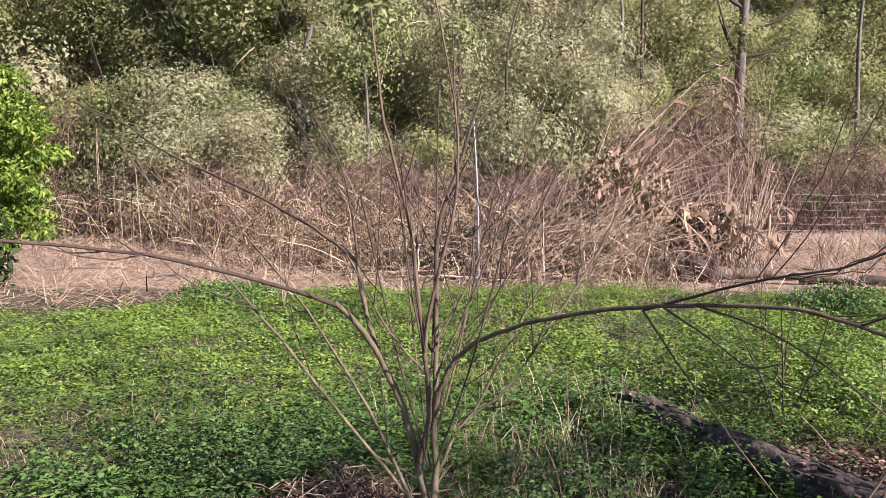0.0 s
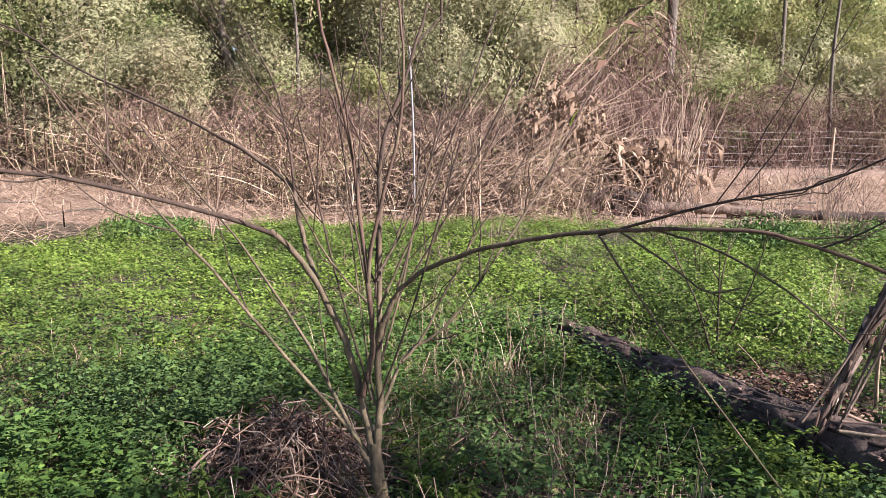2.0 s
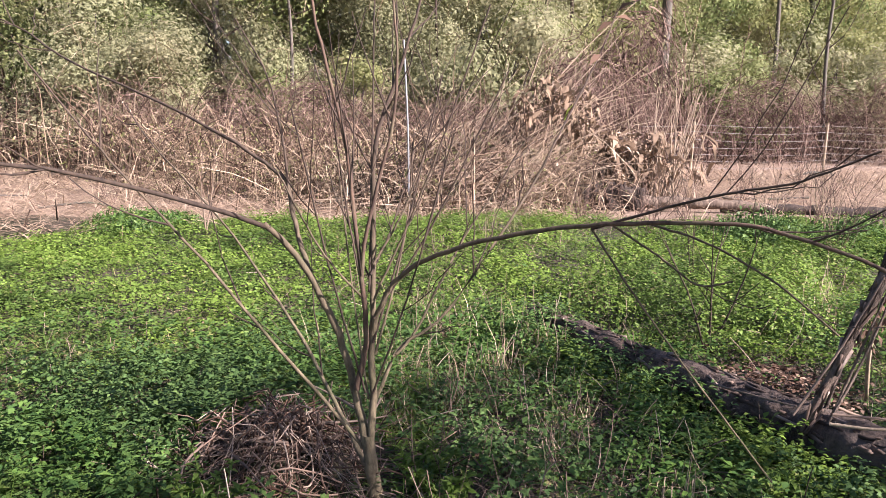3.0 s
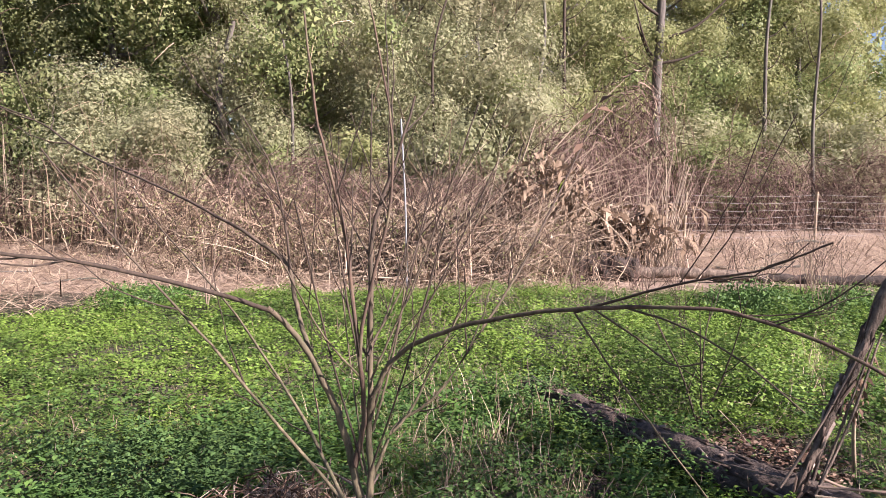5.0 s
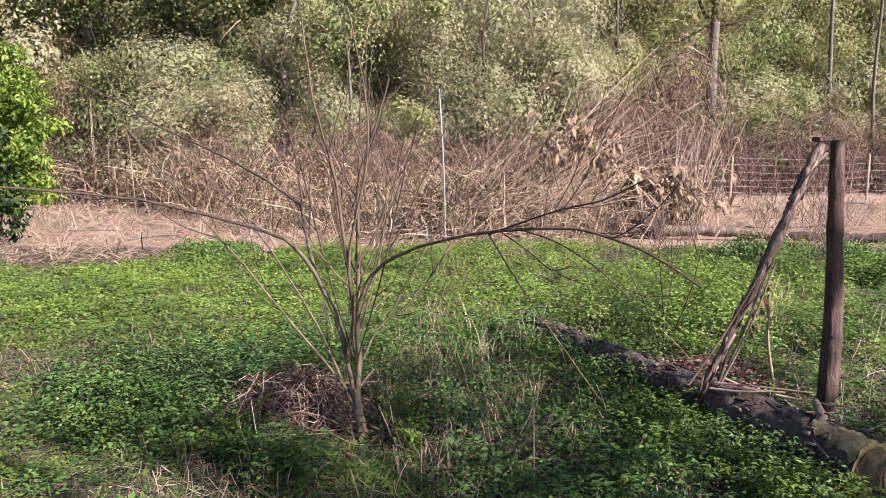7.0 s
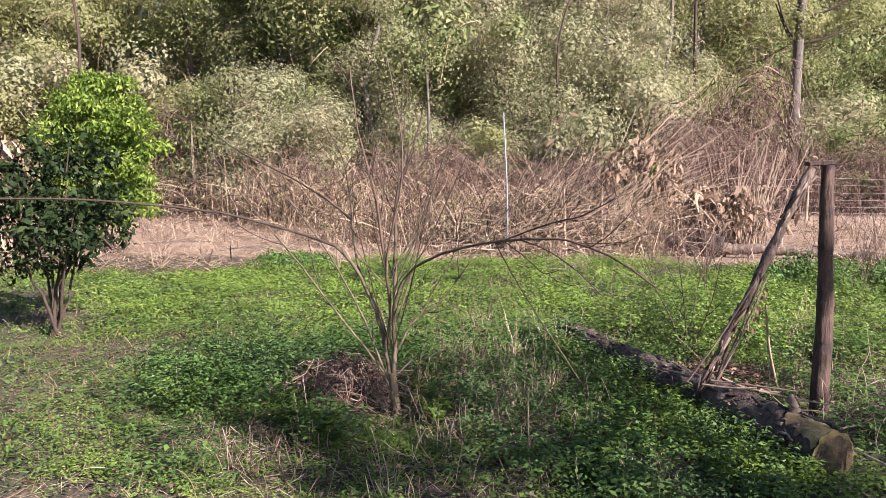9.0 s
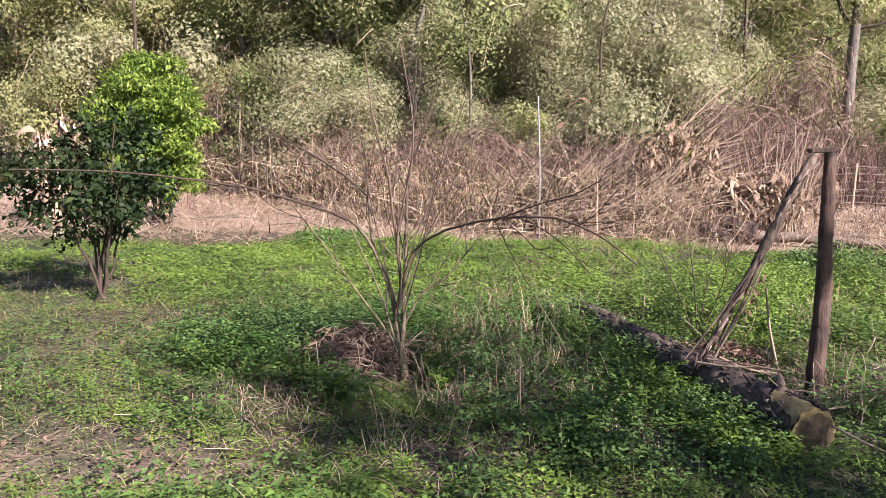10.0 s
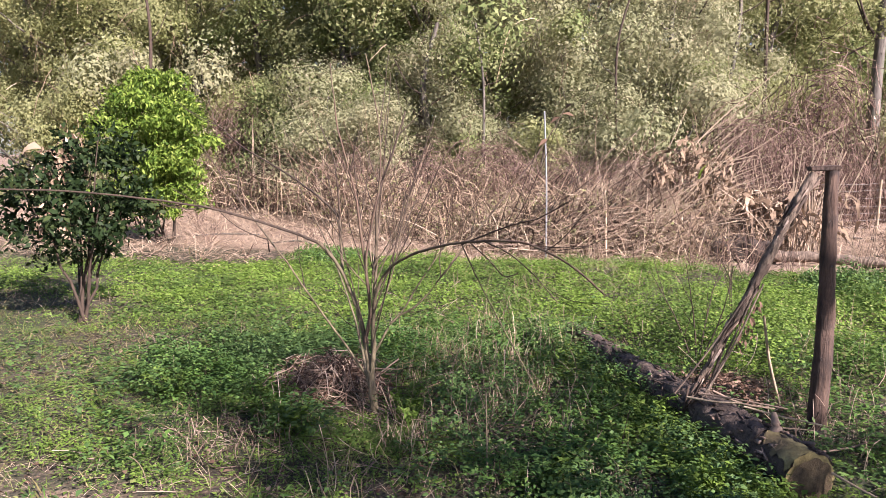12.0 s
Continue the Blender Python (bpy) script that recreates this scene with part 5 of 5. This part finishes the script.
def build_bright_shrub():
    rng = np.random.default_rng(64)
    g = thing("bright_shrub", "dense leafy shrub with bright yellow-green leaves", "shrub", (-5.95, 9.75, 0))
    n = 120
    d = unit(rng.normal(0, 1, (n, 3)))
    c = d * rng.random((n, 1)) ** 0.4 * np.array([0.92, 0.85, 1.32]) + np.array([0, 0, 1.66])
    c[:, :2] *= np.clip(1.15 - 0.5 * np.clip(c[:, 2:3] - 1.9, 0, 2), 0.4, 1.15)
    tips = c[rng.integers(0, n, 12)]
    s = np.linspace(0, 1, 6)[None, :, None]
    base = np.concatenate([rng.normal(0, 0.12, (12, 2)), np.full((12, 1), -0.05)], 1)
    pts = base[:, None] * (1 - s) + tips[:, None] * s + rng.normal(0, 0.05, (12, 6, 3)) * s * (1 - s) * 4
    for ln in pts:
        part("stem", tube_geometry(ln[None], np.linspace(0.022, 0.006, 6)[None], 5), BARK_DARK, g, "", True)
    part("foliage", cluster_leaves(rng, c, rng.uniform(0.14, 0.34, n), 250, 0.08, 0.36, 0.6, -0.55, 0.4, 0.8), LIME, g)


def build_camellia():
    rng = np.random.default_rng(65)
    g = thing("camellia_bush", "small evergreen bush with glossy dark leaves and bare lower stems", "bush", (-3.45, 4.54, 0))
    n = 82
    d = unit(rng.normal(0, 1, (n, 3)))
    c = d * (rng.random((n, 1)) ** 0.5) * np.array([0.74, 0.7, 0.68]) + np.array([0, 0, 1.12])
    c[:, 2] = 0.56 + np.abs(c[:, 2] - 0.56)
    c[:, :2] *= np.clip(0.62 + c[:, 2:3] * 0.40, 0.4, 1.05) * np.clip(1.0 - 0.7 * (c[:, 2:3] - 1.45), 0.6, 1.0)
    tips = c[np.argsort(-c[:, 2])[np.arange(9) * 5]]
    s = np.linspace(0, 1, 8)[None, :, None]
    base = np.concatenate([rng.normal(0, 0.018, (9, 2)), np.full((9, 1), -0.04)], 1)
    bend = np.concatenate([(s ** 1.15).repeat(2, 2), s], 2)
    pts = base[:, None] * (1 - s) + tips[:, None] * bend + rng.normal(0, 0.02, (9, 8, 3)) * s * (1 - s) * 4
    for q in range(9):
        part("stem", tube_geometry(pts[q:q + 1], np.linspace(0.017, 0.004, 8)[None], 7), BARK_DARK, g, "", True)
    part("foliage", cluster_leaves(rng, c, rng.uniform(0.07, 0.2, n), 52, 0.07, 0.5, 0.9), GLOSSY, g, "glossy dark green leaves")


def build_banana(name, label, x, y, h, seed, stems=4, spread=0.3):
    """Frost-killed banana plants: brown stems hung with dry leaves."""
    rng = np.random.default_rng(seed)
    g = thing(name, label, "dead plant", (x, y, 0), "dead banana plants")
    for _ in range(stems):
        bx, by = rng.normal(0, spread * 0.6, 2)
        hh = h * rng.uniform(0.75, 1.0)
        lx, ly = rng.normal(0, 0.1, 2)
        line = smooth_line([(bx, by, -0.05), (bx + lx * 0.4, by + ly * 0.4, hh * 0.5), (bx + lx, by + ly, hh)], 8)
        part("stem", tube_geometry(line[None], np.array([[0.085, 0.08, 0.078, 0.075, 0.07, 0.065, 0.05, 0.008]]), 9), DEADLEAF, g, "", True)
        strips = []
        for u in rng.uniform(0.12, 1.0, 75):
            at = np.array([np.interp(u, np.linspace(0, 1, 8), line[:, c]) for c in range(3)])
            a = rng.random() * 6.283
            strips.append(crumpled(rng, [at + np.array([math.cos(a), math.sin(a), 0.0]) * 0.07], rng.uniform(0.18, 0.5), rng.uniform(0.03, 0.10)))
        part("dry_foliage", joined(*strips), DEADLEAF, g)
    return g


build_bright_shrub()
build_camellia()
build_banana("dead_banana_plant", "frost-killed banana plant hung with dry brown leaves", -7.85, 9.5, 2.0, 81, 7, 0.38)
build_banana("dead_banana_plant", "short withered banana clump with drooping tan leaves", 3.75, 11.2, 1.12, 82, 6, 0.28)


# ---- small things ----
def build_shade_tree():
    """An unseen tree added off to the right, so that its crown shades the near lawn."""
    g = make_tree("shade_tree", "unseen broad-crowned tree added to shade the near lawn", 58, 6.6, 2.9, 0.5, 16, 5, 34, 0.12, DEEP, 0.16, 0.6, 0, "")
    place(g, 9.15, -2.8, 0.0, 1.03, 1.04)


def build_twig_mound():
    rng = np.random.default_rng(45)
    g = thing("twig_mound", "heap of dead stems over dark earth beside the tree", "twig pile", (-0.40, 2.98, 0))

    def height(r):
        return 0.14 * np.clip(1 - (r / 0.42) ** 2, 0, 1) ** 1.2

    r, a = np.meshgrid(np.linspace(0.0, 0.5, 12), np.linspace(0, 6.283, 40, endpoint=False), indexing="ij")
    wob = 1 + 0.22 * np.sin(3 * a + 1) + 0.1 * np.sin(7 * a)
    X, Y = r * np.cos(a) * wob, r * np.sin(a) * wob * 0.8
    Z = height(r) * (0.8 + 0.5 * lattice(X, Y, 9.0, 52)) - 0.015 - 0.07 * np.exp(-(((X - 0.08) / 0.09) ** 2 + ((Y + 0.08) / 0.07) ** 2))
    i = (np.arange(11)[:, None] * 40 + np.arange(40)[None]).ravel()
    j = (np.arange(11)[:, None] * 40 + (np.arange(40)[None] + 1) % 40).ravel()
    part("earth", (np.stack([X, Y, Z], -1).reshape(-1, 3), np.stack([i, j, j + 40, i + 40], 1)), SOIL, g, "dark crumbly earth", True)
    for name, n, mat, thin, wide in (("straw_tangle", 36, STRAW, 0.001, 0.0026), ("twig_tangle", 190, GREY_STEM, 0.001, 0.003), ("dark_tangle", 220, LITTER, 0.0014, 0.004)):
        a = rng.random(n) * 6.283
        top = np.stack([rng.normal(0, 0.19, n), rng.normal(-0.05, 0.15, n)], -1)
        way = unit(top) * 0.7 + np.stack([np.cos(a), np.sin(a)], -1)
        t = np.linspace(-0.5, 0.5, 6)[None, :, None]
        L = rng.uniform(0.15, 0.6, n)[:, None, None]
        side = np.stack([-way[:, 1], way[:, 0]], -1)
        xy = top[:, None] + way[:, None] * L * t * 0.7 + side[:, None] * t ** 2 * rng.normal(0, 0.4, n)[:, None, None] * L
        z = height(np.linalg.norm(xy * np.array([1.0, 1.2]), axis=-1)) + 0.012 + rng.uniform(0, 0.035, n)[:, None] + (t[..., 0] * rng.normal(0, 0.25, n)[:, None]).clip(0, 0.12)
        tagged(part(name, tube_geometry(np.concatenate([xy, z[..., None]], -1), rng.uniform(thin, wide, n)[:, None].repeat(6, 1), 4), mat, g), kind="stuff")
    for _ in range(20):
        b2 = rng.random() * 6.283
        p0 = np.array([rng.normal(0, 0.2), rng.normal(0, 0.15), rng.uniform(0.1, 0.22)])
        p1 = p0 + np.array([math.cos(b2), math.sin(b2), rng.normal(-0.15, 0.15)]) * rng.uniform(0.25, 0.5)
        p1[2] = max(p1[2], 0.01)
        part("stick", tube_geometry(smooth_line([p0, (p0 + p1) / 2 + rng.normal(0, 0.02, 3), p1], 7)[None], np.linspace(0.006, 0.003, 7)[None], 6), GREY_STEM if rng.random() < 0.6 else PALE_CANE, g, "", True)


def build_grass_tufts():
    """Upright tufts of dry grass among the weeds."""
    for k, (x, y, h) in enumerate(((0.35, 3.5, 0.42), (0.62, 3.9, 0.38), (0.1, 3.9, 0.4), (0.9, 3.3, 0.32), (0.45, 4.5, 0.42), (0.9, 4.4, 0.36), (1.1, 2.6, 0.3), (0.25, 5.1, 0.36), (-0.25, 4.3, 0.34),
                                   (0.3, 2.2, 0.26), (1.35, 1.9, 0.26), (0.65, 2.9, 0.3), (1.6, 5.4, 0.4), (2.9, 4.6, 0.45), (3.3, 5.2, 0.5), (0.05, 3.35, 0.25))):
        rng = np.random.default_rng(170 + k)
        n = 60
        g = thing("grass_tuft", "tuft of thin upright dry grass among the weeds", "grass", (x, y, float(gz(x, y))), "dry grass tufts")
        p = np.stack([rng.normal(0, 0.07, n), rng.normal(0, 0.07, n), np.zeros(n)], -1)
        d = np.stack([rng.normal(0, 0.38, n), rng.normal(0, 0.38, n), np.ones(n)], -1)
        tagged(part("dry_growth", blade_geometry(p, d, h * rng.uniform(0.4, 1.1, n), rng.uniform(0.002, 0.005, n), rng.uniform(0.1, 1.6, n)), STRAW, g), kind="stuff")
        m = 24
        q = np.stack([rng.normal(0, 0.09, m), rng.normal(0, 0.09, m), np.zeros(m)], -1)
        e = np.stack([rng.normal(0, 0.45, m), rng.normal(0, 0.45, m), np.ones(m)], -1)
        tagged(part("green_growth", blade_geometry(q, e, h * rng.uniform(0.4, 0.9, m), rng.uniform(0.003, 0.006, m), rng.uniform(0.2, 1.6, m)), GRASS, g), kind="stuff")


build_grass_tufts()


def build_dead_stems():
    """Wiry grey-brown stems of last year's weeds, standing and lying in loose tangles."""
    rng = np.random.default_rng(47)
    spots = ((-0.65, 1.94, 0.22, 230, 0.12), (-0.74, 2.99, 0.13, 90, 0.12), (0.6, 4.6, 0.5, 220, 0.30), (0.2, 6.2, 0.5, 120, 0.3), (0.42, 2.5, 0.4, 300, 0.26), (0.1, 1.6, 0.45, 260, 0.16),
             (0.9, 3.5, 0.45, 190, 0.28), (-1.7, 3.9, 0.5, 160, 0.14), (2.9, 2.9, 0.35, 160, 0.3), (3.2, 3.9, 0.5, 140, 0.4), (-4.7, 5.2, 0.7, 260, 0.1), (1.3, 7.6, 0.6, 200, 0.4), (6.0, 7.6, 0.5, 160, 0.4))
    lines, radii = [], []
    for x, y, r, n, h in spots:
        p = np.stack([rng.normal(x, r, n), rng.normal(y, r, n), np.zeros(n)], -1)
        p[:, 2] = gz(p[:, 0], p[:, 1])
        a = rng.random(n) * 6.283
        up = rng.uniform(0.15, 1.0, n) ** 1.5
        way = np.stack([np.cos(a) * (1.1 - up), np.sin(a) * (1.1 - up), up], -1) * (h * rng.uniform(0.6, 1.4, n))[:, None]
        q = np.linspace(0, 1, 6)[None, :, None]
        bow = rng.normal(0, 0.25, (n, 1, 3)) * h
        lines.append(p[:, None] + way[:, None] * q + bow * q * (1 - q) + np.array([0, 0, 0.01]))
        radii.append(rng.uniform(0.0009, 0.0026, n)[:, None].repeat(6, 1))
    stuff("dead_weed_stems", tube_geometry(np.concatenate(lines), np.concatenate(radii), 3), GREY_STEM, "grey-brown wiry dead stems tangled in the weeds", "dead weeds")


build_dead_stems()


def build_leafy_weed(x, y, h, seed):
    """An upright weed: a few stems set with whorls of pointed leaves."""
    rng = np.random.default_rng(seed)
    g = thing("leafy_weed", "upright bright green leafy weed", "weed", (x, y, float(gz(x, y))), "leafy weeds")
    for _ in range(6):
        e = np.array([rng.normal(0, 0.1), rng.normal(0, 0.1), h * rng.uniform(0.6, 1.0)])
        line = smooth_line([(0, 0, -0.02), e * 0.5 + rng.normal(0, 0.015, 3), e], 8)
        st = part("stem", tube_geometry(line[None], np.linspace(0.003, 0.0015, 8)[None], 5), GRASS, g)
        n = 34
        u = rng.uniform(0.25, 1.0, n)
        p = np.stack([np.interp(u, np.linspace(0, 1, 8), line[:, c]) for c in range(3)], -1)
        a = rng.random(n) * 6.283
        d = np.stack([np.cos(a), np.sin(a), rng.uniform(-0.2, 0.6, n)], -1)
        L = rng.uniform(0.03, 0.07, n) * (1.15 - 0.5 * u)
        tagged(part("foliage", leaf_geometry(p, d, np.array([0, 0, 1.0]) + rng.normal(0, 0.3, (n, 3)), L, L * 0.38), WEED, st), kind="stuff")


for k, (x, y, h) in enumerate(((-0.52, 2.3, 0.3), (-0.6, 2.5, 0.26), (-0.38, 2.15, 0.22), (0.25, 2.45, 0.2), (1.35, 2.5, 0.22), (1.5, 2.9, 0.24), (-1.3, 2.6, 0.2), (1.1, 2.0, 0.2), (0.15, 2.75, 0.22), (1.75, 1.95, 0.22))):
    build_leafy_weed(x, y, h, 200 + k)


def build_stone():
    rng = np.random.default_rng(220)
    bm = bmesh.new()
    bmesh.ops.create_icosphere(bm, subdivisions=3, radius=1.0)
    for v in bm.verts:
        v.co *= 1 + 0.18 * noise.noise(v.co * 1.7)
        v.co = Vector((v.co.x * 0.085, v.co.y * 0.05, v.co.z * 0.02))
    me = bpy.data.meshes.new("flat_stone")
    bm.to_mesh(me)
    bm.free()
    me.materials.append(STAKE_WOOD)
    ob = tagged(new("flat_stone", me), "small flat tan stone lying by the tree", "stone")
    ob.matrix_basis = pose(-0.19, 2.27, float(gz(-0.19, 2.27)) + 0.02, 0, 6, 20)


build_stone()


def build_sapling(name, label, x, y, h, seed, n=5, spread=0.3, mat=None, rad=0.006):
    rng = np.random.default_rng(seed)
    g = thing(name, label, "sapling", (x, y, float(gz(x, y))))
    for _ in range(n):
        a = rng.random() * 6.283
        e = np.array([math.cos(a) * spread * rng.uniform(0.2, 1), math.sin(a) * spread * rng.uniform(0.2, 1), h * rng.uniform(0.6, 1.0)])
        ctrl = [(rng.normal(0, 0.015), rng.normal(0, 0.015), -0.03), e * 0.5 + rng.normal(0, 0.03, 3), e]
        limb("stem", np.array(ctrl), rad, rad * 0.25, g, mat or BARK_DARK, rng, 2, 14)
    return g


def stick(name, label, a, b2, r, mat, seed, bend=0.02):
    rng = np.random.default_rng(seed)
    a, b2 = np.asarray(a, float), np.asarray(b2, float)
    mid = (a + b2) / 2 + rng.normal(0, bend, 3)
    v, f = lumpy_tube(np.array([a, mid, b2]) - a, r, r * 0.75, rng, 14, 8, 0.15)
    ob = new(name, mesh_np(name, v, f, mat, True))
    ob.location = a
    return tagged(ob, label, "stick")


def build_fallen_trunk():
    rng = np.random.default_rng(46)
    g = thing("rotten_log", "long dark rotten tree trunk lying at the edge of the field", "log", (4.12, 10.15, 0.03))
    part("rotten_end", lumpy_tube([(-1.05, 0.45, 0.10), (-0.7, 0.3, 0.13), (-0.3, 0.12, 0.13)], 0.23, 0.17, rng, 30, 20, 0.5), ROTTEN, g, "blackened rotten end", True)
    part("bare_wood", lumpy_tube([(-0.45, 0.14, 0.11), (0.3, -0.03, 0.12), (0.9, -0.2, 0.10), (1.35, -0.32, 0.07)], 0.09, 0.055, rng, 40, 14, 0.3), BRACE_BARK, g, "weathered bare wood", True)
    part("bark", lumpy_tube([(0.7, -0.12, 0.04), (1.2, -0.27, 0.07), (2.0, -0.5, 0.06), (3.6, -0.9, 0.06), (5.4, -1.2, 0.04)], 0.05, 0.09, rng, 110, 16, 0.5), ROTTEN, g, "dark brown bark", True)
    part("snag", lumpy_tube([(-0.5, 0.2, 0.15), (-0.62, 0.1, 0.32), (-0.6, 0.1, 0.4)], 0.03, 0.01, rng, 8, 7, 0.3), ROTTEN, g, "broken stub", True)


build_shade_tree()
build_twig_mound()
build_sapling("bare_sapling", "leafless grey sapling rising from the weeds", 2.04, 4.34, 0.95, 101, 4, 0.42, None, 0.008)
build_sapling("bare_sapling", "thin pale leafless sapling at the lawn's edge", -1.79, 8.27, 1.15, 102, 2, 0.25, GREY_STEM, 0.011)
build_sapling("bare_sapling", "thin bare sapling in the bright weeds", 2.5, 5.6, 0.8, 103, 3, 0.2)
for k, (x, y, h) in enumerate(((3.0, 7.9, 0.8), (3.6, 8.4, 0.7), (4.2, 7.6, 0.9), (4.9, 8.0, 0.8), (2.5, 8.9, 0.7), (5.4, 8.6, 0.9), (3.3, 9.1, 0.6), (4.1, 6.3, 0.9), (4.5, 6.9, 0.8), (2.9, 9.3, 0.6))):
    build_sapling("stalk_tuft", "tuft of thin bare reddish stalks", x, y, h, 110 + k, 9, 0.3, STAKE_WOOD if k % 3 == 2 else VINE, 0.005)
for k, (x, y, h) in enumerate(((-7.95, 17.4, 3.2), (-7.5, 17.7, 2.4), (-5.5, 15.9, 1.8), (-4.4, 14.6, 1.7))):
    build_sapling("bleached_sapling", "pale dead sapling standing in the dry canes", x, y, h, 130 + k, 2, 0.15, PALE_CANE, 0.018)
build_fallen_trunk()
for k, (a, b2, r) in enumerate((((5.6, 11.6, 0.04), (6.9, 11.3, 0.08), 0.022), ((7.4, 13.2, 0.04), (8.3, 13.6, 0.05), 0.02), ((6.2, 14.6, 0.04), (7.2, 14.4, 0.07), 0.018), ((8.8, 15.2, 0.05), (9.9, 15.4, 0.09), 0.03), ((-6.2, 11.2, 0.04), (-5.0, 11.5, 0.06), 0.016), ((-4.4, 10.4, 0.03), (-3.3, 10.2, 0.05), 0.014))):
    stick("fallen_branch", "dark dead branch lying on the dry field", a, b2, r, BARK_TREE, 230 + k, 0.04)
for k, (x, y, h) in enumerate(((5.4, 10.6, 0.55), (6.3, 12.4, 0.6), (7.6, 11.8, 0.5), (8.4, 14.2, 0.6), (-6.9, 12.6, 0.6), (-3.6, 10.9, 0.5), (-5.2, 10.0, 0.45))):
    build_sapling("stalk_tuft", "tuft of thin bare reddish stalks", x, y, h, 240 + k, 8, 0.35, VINE, 0.005)
for k, (x, y, w, h) in enumerate(((4.05, 7.4, 1.4, 0.38), (4.95, 7.05, 1.3, 0.38), (-2.6, 8.75, 1.1, 0.2))):
    b = make_shrub("low_fern_bush", "low dark green ferny plants at the lawn's edge", 160 + k, w, h, 90, 110, 0.035, NETTLE, 6, 0.7, 0.15, 0, False)
    b["group"] = "ferny plants"
    place(b, x, y)
stick("stake", "thin leaning stick under the brace", (2.42, 3.42, 0), (2.24, 3.16, 0.62), 0.010, STAKE_WOOD, 141, 0.01)
for k, (a, b2, r) in enumerate((((1.78, 2.76, 0.215), (2.05, 2.64, 0.24), 0.009), ((1.85, 2.85, 0.215), (2.3, 2.72, 0.20), 0.007), ((2.05, 2.6, 0.235), (2.42, 2.52, 0.19), 0.007), ((1.95, 3.0, 0.19), (2.3, 3.02, 0.10), 0.008),
                               ((2.36, 2.12, 0.10), (2.6, 1.95, 0.03), 0.008), ((1.55, 3.35, 0.17), (1.75, 2.95, 0.21), 0.006), ((2.3, 2.9, 0.03), (2.62, 2.7, 0.05), 0.006), ((2.45, 2.6, 0.02), (2.75, 2.75, 0.06), 0.007))):
    stick("loose_stick", "weathered stick lying across the log", a, b2, r * 0.8, GREY_STEM if k % 2 else STAKE_WOOD, 142 + k, 0.01)
stick("dry_stalk", "dry stalk standing in the weeds", (0.77, 1.97, -0.02), (0.76, 1.95, 0.42), 0.004, STAKE_WOOD, 150, 0.005)
stick("lying_stick", "thin stick lying on the bare soil", (-1.45, 1.62, 0.02), (-1.05, 1.68, 0.04), 0.008, STAKE_WOOD, 151)
